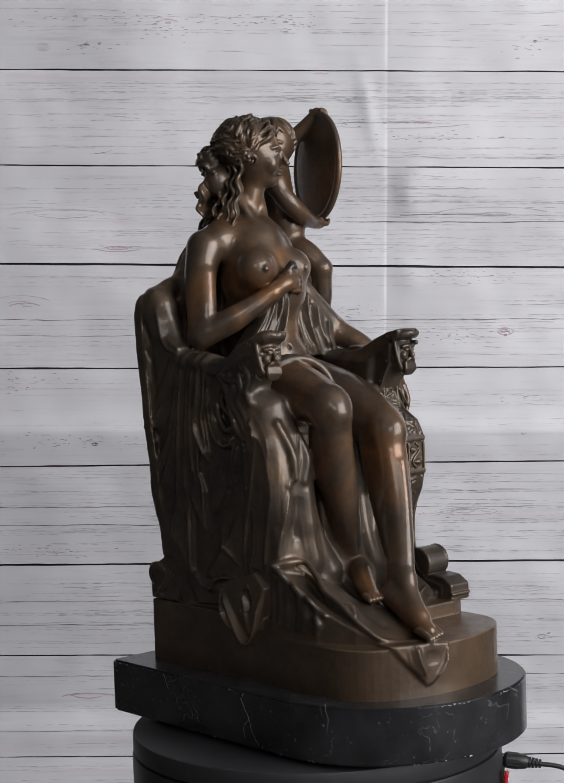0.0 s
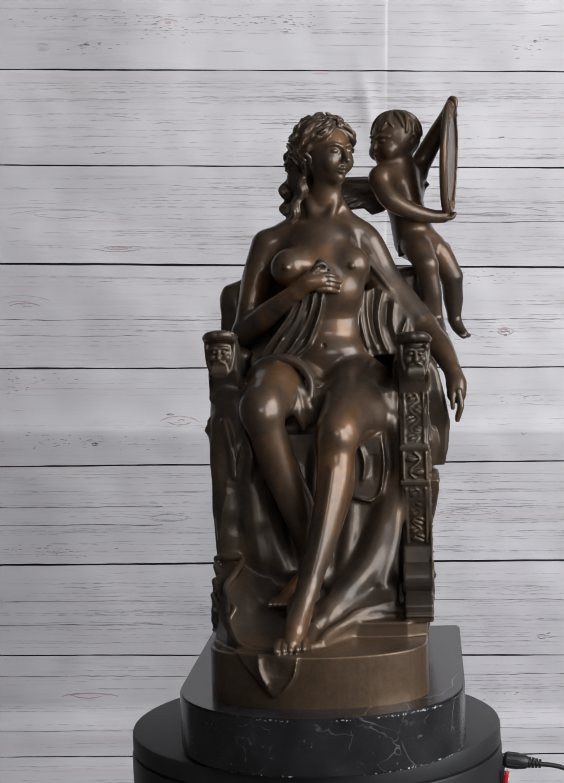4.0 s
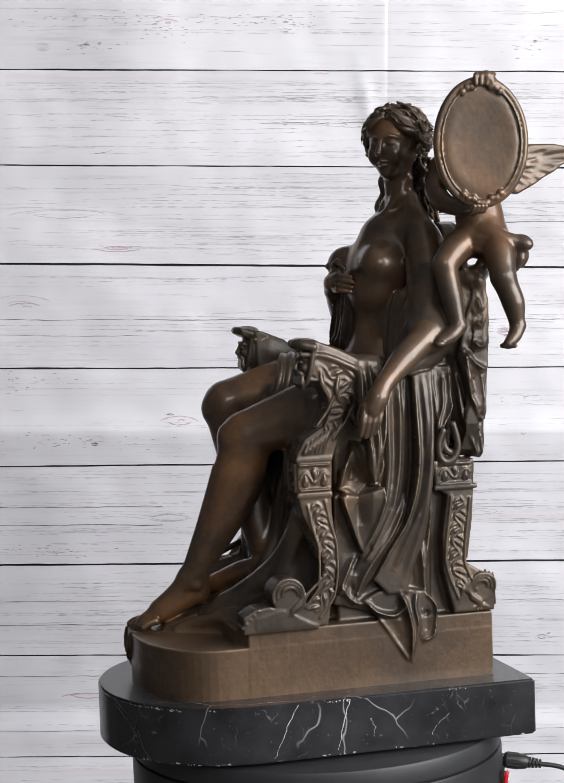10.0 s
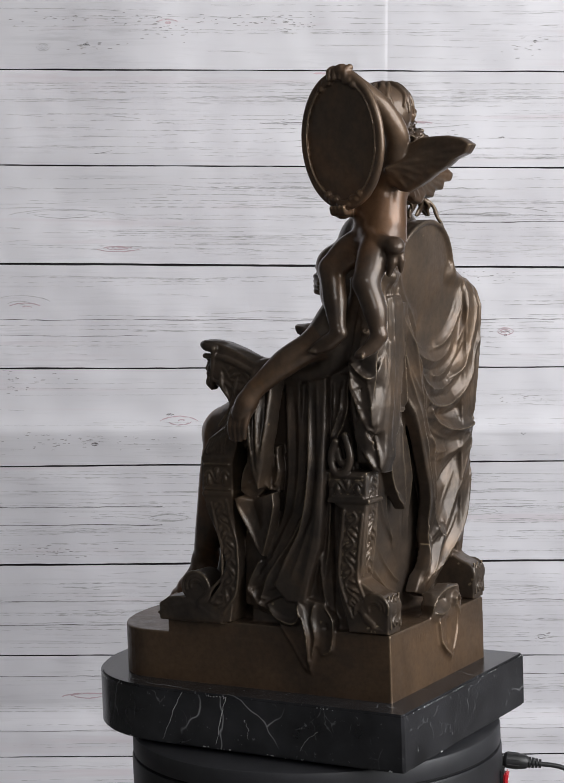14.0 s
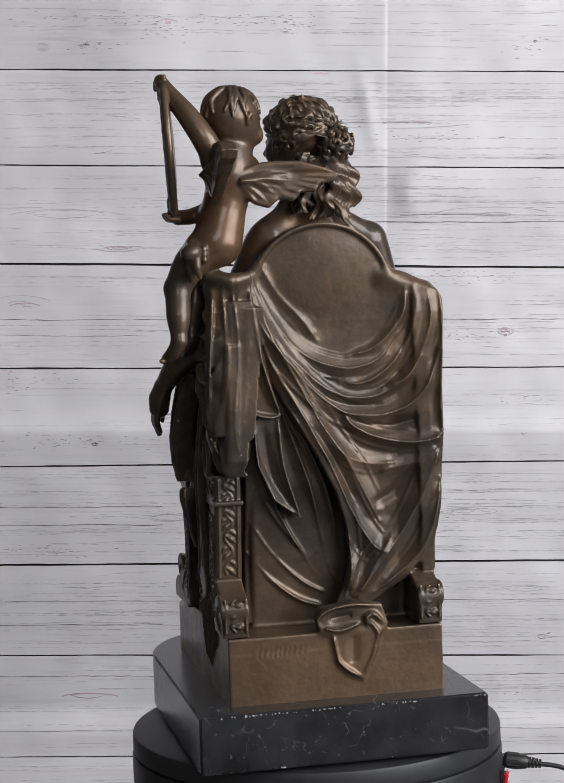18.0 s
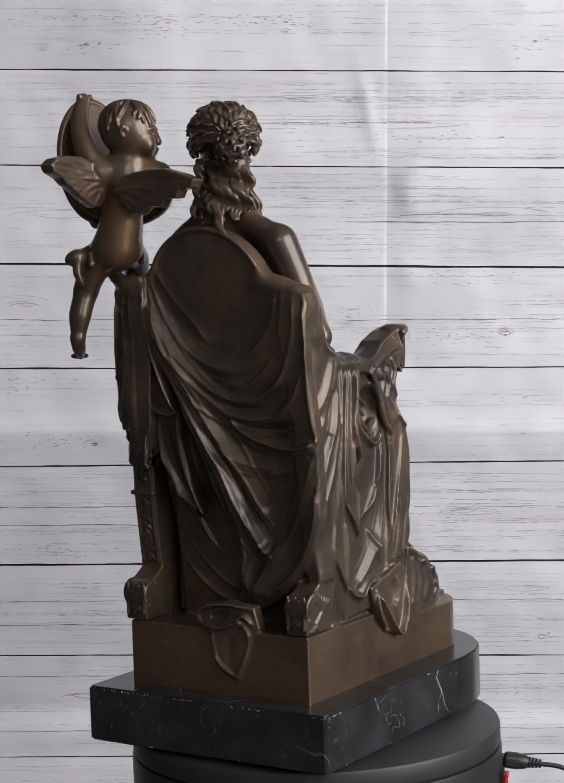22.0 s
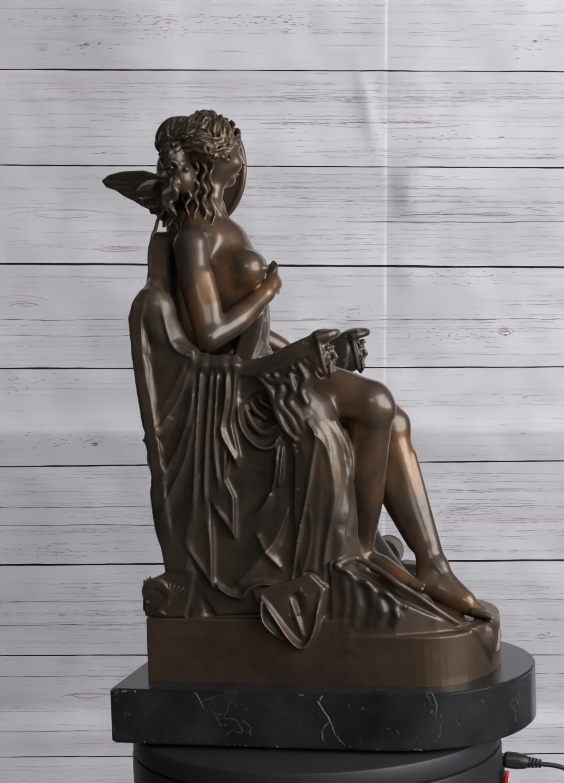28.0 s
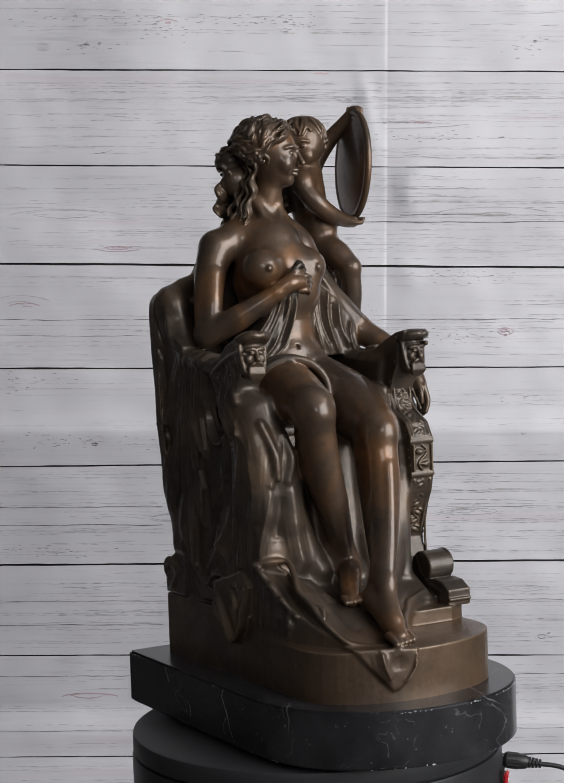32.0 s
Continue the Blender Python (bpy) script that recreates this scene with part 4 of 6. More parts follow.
def leaves(u, v, r, way, x):
    """Leaves that curl round a scrolled foot."""
    for j, (r0, r1) in enumerate(((0.95, 0.95), (0.66, 0.80), (0.36, 0.62))):
        a = np.linspace(-0.5 + 0.25 * j, 3.5 - 0.2 * j, 8)
        grow = np.linspace(r1, r0, 8)
        clay.chain([(x, u + way * r * g * math.cos(b), v + r * g * math.sin(b)) for g, b in zip(grow, a)], [0.7, 1.5, 1.6, 0.8], 0.5, 2)
    for j in range(4):
        clay.chain([(x, u + way * (14 + 3.6 * j if way > 0 else 10 + 3 * j), v + (2 + 3 * j if way > 0 else 6 - j)), (x, u + way * (8 - 2 * j), v - 7 - 0.8 * j), (x - 0.4, u + way * (-4 + 3.2 * j), v - 14)], [0.7, 1.3, 0.6], 0.5, 3)

for xf, s in ((83.0, 1), (-62.0, -1)):
    clay.chain([(xf, -26, 254), (xf, -10, 252), (xf, 6, 245), (xf, 17, 239)], [1.6, 2.2, 1.6], 0.7)
    if s < 0:
        leaves(93, 96, 9.2, -1, xf + 0.8)
        continue
    clay.chain([(xf, -26, 254), (xf, -10, 252), (xf, 6, 245), (xf, 17, 239)], [1.6, 2.2, 1.6], 0.7)
    vine([(-20, 245), (-8, 243), (2, 235), (2, 226), (-4, 214), (-12, 204)], 7.0, 0, xf, 6)
    for y, z, b, c in ((-14, 244, -9, 226), (-2, 240, -2, 222)):
        clay.chain([(xf, y, z), (xf + 0.9 * s, (y + b) / 2 - 2.0, (z + c) / 2), (xf, b, c)], [0.8, 1.8, 0.7], 0.5)
    for i in range(6):
        clay.chain([(xf, -8 - i * 3.2, 207 - i * 2.0), (xf + 0.6 * s, -12 - i * 2.8, 200 - i * 1.6), (xf, -14 - i * 2.6, 191)], [0.8, 1.5, 0.7], 0.6)
    vine([(-29.5, 175.5), (-11, 175.5)], 8.0, 0, xf + 0.4 * s, 3)
    vine([(-19.5, 159), (-17, 146), (-13, 132), (-12.5, 118), (-14, 102), (-24, 89)], 6.0, 0, xf, 9)
    if s > 0:
        vine([(65, 172), (86, 172)], 6.5, 0, xf - 0.8 * s, 3)
        vine([(79, 156), (77, 142), (75, 128), (74, 112), (82, 92)], 6.5, 0, xf - 0.8 * s, 7)
    leaves(-40, 101, 10.9, 1, xf)
    leaves(93, 96, 9.2, -1, xf - 0.8)
for xc in (73.5,):
    vine([(xc, z) for z in (222, 216, 210, 205, 200, 196, 191)], 6.5, 1, [-8.9, -9.2, -12.0, -17.8, -25.8, -28.1, -31.0], 5)
    vine([(xc, 184), (xc, 167)], 7.5, 1, -32.4, 2)
    vine([(xc, 160), (xc, 140), (xc, 122)], 6.5, 1, [-31.0, -23.5, -17], 6)
    if xc > 0:
        vine([(xc, 178), (xc, 160), (xc, 140), (xc, 116)], 6.0, 1, [89, 88, 86.5, 83], 7)
vine([(73.5, 104), (73.5, 84)], 6.5, 1, [101, 102], 3)
vine([(-53, 104), (-53, 84)], 6.0, 1, [101, 102], 3)

# The seated figure
clay.now = 255
clay.chain([(10, 54, 228), (12, 55, 250), (12, 57, 272), (11, 55, 298), (11, 62, 322)], [30, 25, 22.5, 25, 24], 8)
clay.egg((10, 55, 302), (32, 23, 26), (8, 0, 10), 8)
clay.chain([(-25, 68, 325), (-10, 67, 333), (11, 69, 336), (30, 71, 333), (41, 73, 325)], [10.5, 10, 9.5, 10, 10.5], 8)
clay.egg((12, 56, 270), (26, 21.5, 26), (0, 0, 0), 10)
clay.egg((-10.5, 36, 309), (13.5, 13.5, 13.5), (0, 0, 0), 8)
clay.egg((32, 45, 309), (13.5, 13.5, 13.5), (0, 0, 0), 8)
clay.egg((14, 44, 246), (26, 18.5, 18), (0, 0, 0), 4)                          # belly
for s in (-1, 1):                                                            # neck cords and collar bones
    clay.chain([(12 + 11 * s, 71, 366), (12 + 8 * s, 60, 350), (12 + 3 * s, 53, 338)], [2.6, 3.0, 2.2], 4)
    clay.chain([(11 + 12 * s, 72, 352), (11 + 19 * s, 73, 340), (11 + 30 * s, 73, 332)], [6, 7, 7], 7)
clay.chain([(10, 70, 335), (12, 68, 352), (16, 65, 372)], [12, 9.6, 9.5], 5)
clay.chain([(-28, 69, 325), (-37, 64, 300), (-45, 55, 266)], [12.4, 10.8, 8.4], 4)
clay.chain([(-36, 58, 305), (-41, 53, 285), (-44, 50, 268)], [6, 7, 6], 4)
clay.chain([(-46, 54, 264), (-28, 38, 276), (-6, 24, 292)], [9, 9, 5.8], 3)
clay.chain([(-6, 24, 292), (3, 21, 298), (11, 22, 299)], [5.6, 6.2, 5.6], 2)
clay.egg((20, 44, 291), (19, 15, 15), (0, 0, 0), 8)
for i, dz in enumerate((4.2, 1.0, -2.3, -5.6)):
    clay.chain([(10, 20.5, 299 + dz), (18, 21.5, 298.5 + dz), (25 - abs(i - 1) * 1.5, 27.5, 297 + dz)], [2.2, 2.0, 1.6], 0.6, 3)
clay.chain([(4, 20, 303), (10, 20.5, 306), (15, 22, 306)], [2.4, 2.0, 1.5], 0.8)
clay.chain([(43, 74, 323), (56, 71, 294), (80, 60, 263)], [11.5, 10.5, 9], 4)
clay.chain([(83, 58, 262), (93, 40, 250), (101, 22, 234)], [9.4, 8.8, 5.8], 3)
clay.chain([(101, 22, 234), (103, 17, 226), (103, 13, 219)], [5.8, 7.2, 6.6], 2)
for i, dy in enumerate((-4.5, -1.5, 1.6, 4.6)):
    clay.chain([(104, 13.5 + dy * 1.15, 221), (105.5, 11 + dy * 1.15, 211), (103, 9.5 + dy, 201 + abs(i - 1.3) * 1.4)], [2.6, 2.3, 1.6], 0.5, 3)
clay.chain([(101, 12, 226), (100, 6, 217), (100, 5, 210)], [2.4, 2.0, 1.5], 0.8, 3)

clay.egg((-12, 22.6, 309), (2.2, 1.8, 2.2), (0, 0, 0), 1.5)
clay.egg((33, 31.6, 309), (2.2, 1.8, 2.2), (0, 0, 0), 1.5)
clay.egg((12, 27, 254), (1.3, 2.6, 1.6), (0, 0, 0), 1.2, True)
# legs
clay.chain([(-10, 42, 221), (-18, -6, 226), (-25, -48, 218.5)], [23.5, 20.5, 15], 5)
clay.egg((-25.5, -52, 215), (13, 13, 14.5), (0, 0, 0), 6)
clay.egg((-27, -61, 214), (6.5, 5, 7), (0, 0, 0), 4)
clay.chain([(-24.5, -52, 211), (-18, -48, 186), (-7, -43, 152), (5, -36, 116)], [12.5, 11.5, 10, 6.8], 4)
clay.chain([(-22, -42, 200), (-15, -39, 176), (-5, -36, 152), (5, -33, 122)], [11, 12, 10.5, 6.5], 5)
clay.chain([(7, -38, 108), (0, -50, 104), (-9, -64, 97), (-15, -75, 93)], [7, 7.5, 6.5, 4], 3)
clay.egg((10, -36, 113), (3.5, 3.5, 3.5), (0, 0, 0), 3)
clay.chain([(34, 42, 222), (33, -2, 213.5), (25, -46, 201.5)], [25, 22.5, 15.5], 5)
clay.chain([(44, 20, 216), (43, -12, 206)], [16, 14], 8)
clay.egg((23, -54, 197.5), (13, 13, 14.5), (0, 0, 0), 6)
clay.egg((23, -63, 198.5), (6.5, 4.5, 7.5), (0, 0, 0), 4)
clay.chain([(22.5, -55, 192), (20.5, -62, 168), (15, -71, 142), (8.5, -80, 119), (3, -86, 102)], [12, 11.2, 9.4, 7.8, 6.8], 4)
clay.chain([(22.5, -45, 188), (21.5, -51, 166), (16, -61, 144), (9, -73, 120)], [12, 12.4, 10.4, 7.5], 5)
clay.chain([(20.5, -69.5, 178), (16, -76.5, 152), (9, -84.5, 122), (4, -90, 106)], [2.0, 2.2, 2.0, 1.6], 4)      # shin
clay.chain([(5, -79, 112), (2, -79, 100), (0, -80, 92)], [6.5, 6.6, 7], 5)
clay.chain([(3.5, -88, 104), (0, -94, 94), (-4, -106, 83)], [6.2, 6.8, 6.4], 5)
for x in (-3.5, 8.5):
    clay.egg((x, -83, 99), (2.2, 3, 3), (0, 0, 0), 3)
clay.chain([(-2, -80, 93), (-2, -88, 90), (-4, -104, 81), (-6, -116, 75)], [8, 8.5, 7.5, 5], 3)
for i in range(5):
    clay.chain([(-13 + i * 3.8, -113 + i * 0.7, 76), (-14.5 + i * 4.1, -121 + i * 1.4, 74.5), (-14.5 + i * 4.1, -125 + i * 1.6, 72.5)], [2.6, 2.3, 2.1], 0.7, 2)
    clay.chain([(-20 + i * 3.2, -73, 95), (-22 + i * 3.3, -79.5 + i * 0.3, 93)], [2.2, 1.8], 0.7, 2)

# head, turned to the figure's left
HEAD = Matrix.Translation((16, 64, 389)) @ Matrix.Rotation(radians(42), 4, "Z") @ Matrix.Rotation(radians(4), 4, "X")
def on_head(*p):
    return tuple(HEAD @ Vector(p))
clay.egg(on_head(0, -3, -1), (15.2, 17, 21), (0, 0, 42), 4)
clay.egg(on_head(0, 5, 6), (18, 19.5, 18), (0, 0, 42), 4)
clay.egg(on_head(0, -13, -17), (5, 5, 4.5), (0, 0, 42), 4)
clay.chain([on_head(0, -18.5, 5), on_head(0, -21.5, 0), on_head(0, -24, -4.5)], [1.5, 1.8, 2.3], 1.6)
for s in (-1, 1):
    clay.egg(on_head(6.0 * s, -20.5, 2.0), (4.0, 3.2, 2.6), (0, 0, 42), 1.5, True)
    clay.egg(on_head(6.0 * s, -16.8, 1.8), (3.0, 2.4, 2.0), (0, 0, 42), 0.6)
    clay.chain([on_head(2.2 * s, -18.8, 5.4), on_head(6.5 * s, -18.0, 6.6), on_head(11 * s, -14, 5)], [0.9, 1.2, 0.8], 1.2, 2)
    clay.egg(on_head(7.5 * s, -14, -6), (5, 4.5, 5.5), (0, 0, 42), 4)
clay.chain([on_head(-4, -17.8, -10.2), on_head(0, -20.2, -9.6), on_head(4, -17.8, -10.2)], [0.8, 1.4, 0.8], 0.8, 2)
clay.chain([on_head(-3, -17.6, -12.2), on_head(0, -19.4, -12.6), on_head(3, -17.6, -12.2)], [0.8, 1.5, 0.8], 0.8, 2)

clay.now = 70
# hair: waves swept back from the brow, a knot behind, and long curls on the shoulders
hair = random.Random(5)
def strand(dirs, lift, wave, phase, r, groove=False):
    """A wavy strand over the skull through three directions about the crown's middle."""
    a, b, c = (Vector(d).normalized() for d in dirs)
    pts = []
    for j in range(19):
        s = j / 18
        d = a.slerp(b, s * 2) if s < 0.5 else b.slerp(c, s * 2 - 1)
        side = d.cross(b - a if s < 0.5 else c - b).normalized()
        q = Vector((d.x * 18.6, d.y * 20.5, d.z * 18.5)) + d * (lift + 1.2 * math.cos(phase * 1.7 + s * 14)) + side * wave * 1.4 * math.sin(phase + s * 14)
        pts.append(on_head(q.x, q.y + 4.5, q.z + 5))
    clay.chain(pts, [r * 0.7, r * 1.1, r], 0.5 if groove else 0.4, 2, groove)

def combed(i, count, s):
    """From the parting, over the temple, to the knot behind."""
    f = i / (count - 1)
    return [(0.10 * s, -0.92 + 1.25 * f, 0.62 + 0.42 * math.sin(math.pi * min(f + 0.15, 1))), (0.98 * s, -0.36 + 0.62 * f, -0.10 + 0.34 * f), (0.30 * s, 1.0, -0.22 + 0.5 * f)]

for s in (-1, 1):
    for i in range(8):
        strand(combed(i, 8, s), 1.8, 1.2, i * 1.1 + s, 2.5)
    for i in range(7):
        strand(combed(i + 0.5, 8, s), 3.8, 1.5, i * 1.4 + s * 2, 2.0)
    for i in range(10):
        strand(combed(i * 0.74 + 0.2, 8, s), hair.uniform(5.2, 6.2), 1.5, i * 1.5 + s, 1.2, True)
for s in (-1, 1):                                                            # the crown, combed straight back into the knot
    for i in range(5):
        x = 0.06 + 0.17 * i
        strand([(x * s, -0.15 + 0.1 * i, 1.0 - 0.08 * i), (x * 0.9 * s, 0.62, 0.72 - 0.06 * i), (x * 0.35 * s, 1.0, 0.18)], 2.2 + 0.5 * (i % 2), 1.0, i * 1.3 + s, 2.4)
        strand([((x + 0.08) * s, -0.15 + 0.1 * i, 1.0 - 0.08 * i), ((x + 0.08) * 0.9 * s, 0.62, 0.72 - 0.06 * i), (x * 0.4 * s, 1.0, 0.14)], 4.9, 1.0, i * 1.3 + s, 1.0, True)
for s in (-1, 1):                                                            # short curls that stand out at the temples
    for i in range(6):
        d = Vector((0.95 * s, -0.25 + 0.14 * i, -0.42 + 0.12 * (i % 3))).normalized()
        side = d.orthogonal().normalized()
        up = d.cross(side)
        c = Vector((d.x * 18.6, d.y * 20.5 + 4.5, d.z * 18.5 + 5))
        clay.chain([on_head(*(c + d * (2.6 + 0.4 * j) + (side * math.cos(j * 0.95 + i) + up * math.sin(j * 0.95 + i)) * (4.3 - 0.5 * j))) for j in range(8)], [1.2, 1.6, 1.0], 0.4, 2)
def lock(pts, r, waves, size, seed):
    """A curl that winds about a line."""
    rng = random.Random(seed)
    p = np.asarray(pts, float)
    n = 5 * waves
    t = np.linspace(0, len(p) - 1, n)
    line = np.stack([np.interp(t, range(len(p)), p[:, i]) for i in range(3)], 1)
    ph = rng.uniform(0, 6)
    for turn in (-1, 0, 1):
        curl = line.copy()
        for i in range(n):
            a, w = ph + turn * 0.35 + math.tau * waves * 0.75 * i / n, size * (1.25 - 0.3 * i / n)
            curl[i] += (w * math.cos(a) + turn * r * 0.75, w * math.sin(a) * 0.9 + turn * r * 0.35, 0)
        clay.chain(curl, [r * 0.6, r * 0.8, r * (0.35 + 0.1 * (turn == 0))], 0.35, 2)
KNOT = np.array((-5, 84, 386))
for i in range(15):                                                          # the knot: a cluster of small curls
    f, a = (i + 0.5) / 15, i * 2.4
    d = Vector((math.sqrt(1 - (1 - f) ** 2) * math.cos(a), 1 - f * 1.1, math.sqrt(1 - (1 - f) ** 2) * math.sin(a))).normalized()
    side = d.orthogonal().normalized()
    up = d.cross(side)
    curl = [KNOT + np.array(d * (8.2 + 0.5 * j) + (side * math.cos(j * 0.95 + i) + up * math.sin(j * 0.95 + i)) * (4.4 - 0.5 * j)) for j in range(8)]
    clay.chain(curl, [1.5, 1.7, 1.1], 0.4, 2)
clay.egg((-3, 80, 372), (11, 9, 12), (0, 0, 0), 3)
clay.egg(KNOT, (9, 8, 9), (0, 0, 0), 2)
for i in range(8):
    x0 = -17 + i * 4.4
    lock([(x0 * 0.7 + 2, 84 - abs(i - 4) * 1.3, 378), (x0 * 0.9, 93 - abs(i - 4) * 2.0, 361), (x0 + 2, 96 - abs(i - 4) * 2.6, 345 + hair.uniform(-6, 4))], 2.7, 3, 2.4, i)
lock([(0, 96, 350), (-4, 101, 341), (-9, 102, 332)], 1.7, 2, 0.8, 31)
for i in range(4):
    lock([(3 - i, 62 + i * 5, 388 - i * 3), (-1 - i, 61 + i * 5, 364), (-9 - i * 1.5, 58 + i * 6, 341 + i * 2)], 1.9, 4, 1.3, 40 + i)
    lock([(20 - i, 80 + i * 3, 380), (20 - i, 83 + i * 3, 361), (23 - i, 82 + i * 4, 343)], 1.8, 4, 1.2, 50 + i)

# The winged child
clay.now = 120
clay.chain([(66, 100, 381), (67, 101, 366), (72, 102, 346), (77, 102, 326)], [12, 14.5, 13.5, 15.5], 6)
clay.egg((76, 93, 340), (11, 9, 13), (0, 0, 0), 6)
clay.chain([(54, 84, 372), (66, 100, 377), (78, 115, 374)], [9, 10, 9], 6)
CHILD = Matrix.Translation((65, 100, 400)) @ Matrix.Rotation(radians(-54), 4, "Z") @ Matrix.Rotation(radians(8), 4, "X")
def on_child(*p):
    return tuple(CHILD @ Vector(p))
clay.egg(on_child(0, 1, 2), (17.2, 18.2, 17.5), (0, 0, -54), 3)
clay.egg(on_child(0, -5, -5), (14, 13.5, 13.5), (0, 0, -54), 4)
clay.egg(on_child(0, -13.5, -14), (5, 4.5, 4), (0, 0, -54), 4)
clay.chain([on_child(0, -17.5, 1), on_child(0, -19.5, -4)], [1.6, 2.4], 1.5)
clay.chain([on_child(-3, -17.6, -9.2), on_child(0, -19, -8.8), on_child(3, -17.6, -9.2)], [0.9, 1.6, 0.9], 0.8, 2)
clay.chain([on_child(-2.4, -17.4, -11.2), on_child(0, -18.4, -11.4), on_child(2.4, -17.4, -11.2)], [0.9, 1.5, 0.9], 0.8, 2)
for s in (-1, 1):
    clay.egg(on_child(7.5 * s, -13, -7.5), (6, 5.5, 6), (0, 0, -54), 3)
    clay.egg(on_child(6.2 * s, -18.4, 0.2), (3.6, 2.6, 2.2), (0, 0, -54), 1.5, True)
    clay.egg(on_child(6.2 * s, -15.6, 0), (2.8, 2.2, 1.8), (0, 0, -54), 0.5)
    clay.chain([on_child(2.5 * s, -17.6, 3.2), on_child(6.5 * s, -17, 4.2), on_child(11 * s, -13.5, 2.8)], [0.9, 1.1, 0.7], 1.2, 2)
    clay.chain([on_child(16.6 * s, 1, 0), on_child(18.2 * s, 3, 2), on_child(17.8 * s, 4.5, -1), on_child(16.4 * s, 3, -4)], [1.3, 1.5, 1.3, 1.2], 0.6, 3)
for i in range(26):
    a = math.tau * i / 26
    front = 0.5 + 0.5 * math.cos(a)
    pts = []
    for j in range(5):
        lat = radians(84 - j * (14 + 9 * (1 - front)) + 4 * math.sin(i * 2.1 + j))
        lon = a + 0.16 * j * math.sin(i * 1.3)
        pts.append(on_child(18.0 * math.cos(lat) * math.sin(lon), 1 - 19.0 * math.cos(lat) * math.cos(lon), 2 + 18.2 * math.sin(lat)))
    clay.chain(pts, [1.0, 1.7, 1.6, 0.8], 0.6, 2)
clay.chain([(78, 115, 374), (86, 118, 388), (95, 113, 403), (103, 102, 416), (107, 94, 425)], [8, 7.5, 6.5, 5.2, 4], 4)
for i in range(4):
    clay.chain([(106 + 1.5 * math.sin(i), 99 - i * 3.6, 426.5), (108.5, 97 - i * 3.6, 425), (109, 97 - i * 3.6, 420.5)], [2.0, 1.8, 1.4], 0.6, 2)
clay.chain([(53, 82, 368), (60, 76, 356), (72, 77, 348), (88, 83, 343), (98, 86, 342)], [7.5, 7.5, 6.5, 5, 4.6], 4)
for i in range(4):
    clay.chain([(98, 83 + i * 2.6, 341), (104, 83.5 + i * 2.6, 341), (106.5, 84 + i * 2.6, 344)], [1.9, 1.7, 1.4], 0.6, 2)
clay.chain([(75, 96, 325), (80, 82, 318), (85, 71, 308)], [11.5, 10.5, 8], 4, 14)
clay.chain([(85, 71, 307), (88, 74, 288), (91, 77, 270)], [7.8, 7.4, 4.6], 3, 14)
clay.chain([(91, 78, 268), (93, 71, 262), (94.5, 63, 258)], [5, 4.8, 3.4], 2)
for i in range(4):
    clay.egg((91.5 + i * 2, 60.5 + i * 0.6, 257.5), (1.7, 3.2, 1.8), (0, 0, 0), 0.5)
clay.chain([(82, 104, 325), (94, 105, 314), (103, 104, 299)], [11.5, 10.5, 8], 4, 14)
clay.chain([(103, 104, 298), (104, 110, 282), (104.5, 112, 268)], [7.8, 7.4, 4.6], 3, 14)
clay.chain([(104.5, 113, 267), (107, 109, 261), (111, 103, 256)], [5, 4.6, 3.4], 2)
for i in range(4):
    clay.egg((110.5 + i * 1.0, 100 + i * 1.8, 255), (3.2, 1.7, 1.8), (0, 0, 30), 0.5)
clay.chain([(72, 88, 326), (80, 92, 330), (90, 100, 328), (95, 112, 322), (96, 120, 320)], [3.5, 4, 4, 5, 5], 2)
clay.egg((97, 121, 320), (7, 6, 5), (0, 20, 30), 2)
for i in range(3):                                                           # a twisted cloth about the hips
    clay.chain([(66, 90, 322 - i * 3.2), (74, 86, 326 - i * 3.6), (84, 88, 325 - i * 3.4), (92, 97, 323 - i * 3.6), (94, 108, 321 - i * 3), (88, 116, 322 - i * 3.2)], [1.6, 2.2, 2.4, 2.0], 1.4, 5)
clay.chain([(95, 119, 318), (97, 119, 310), (96, 116, 303)], [3.4, 3.0, 1.6], 2.5)
clay.chain([(94, 122, 318), (94, 123, 311), (92, 122, 305)], [3.2, 2.8, 1.4], 1.2)
clay.chain([(80, 86, 326), (82, 84, 316), (80, 86, 308)], [3.5, 3, 2], 2)

def wing(axis, at, half, outline, root, ends, inner):
    """A small wing: a blade with long feathers from its root to the edge and a row of short ones over them."""
    quills = [(1.1, 3.0, [root, ((root[0] + e[0]) / 2, (root[1] + e[1]) / 2 + 2.0), e]) for e in ends]
    short = [(0.9, 2.6, [root, ((root[0] + e[0]) / 2, (root[1] + e[1]) / 2 + 1.5), e]) for e in inner]
    for sign in (1, -1):
        clay.cloth(axis, sign, outline, lambda u, v: half + sign * at - 0.05 * np.hypot(u - root[0], v - root[1]), quills + short, half * 1.6, 1.0)

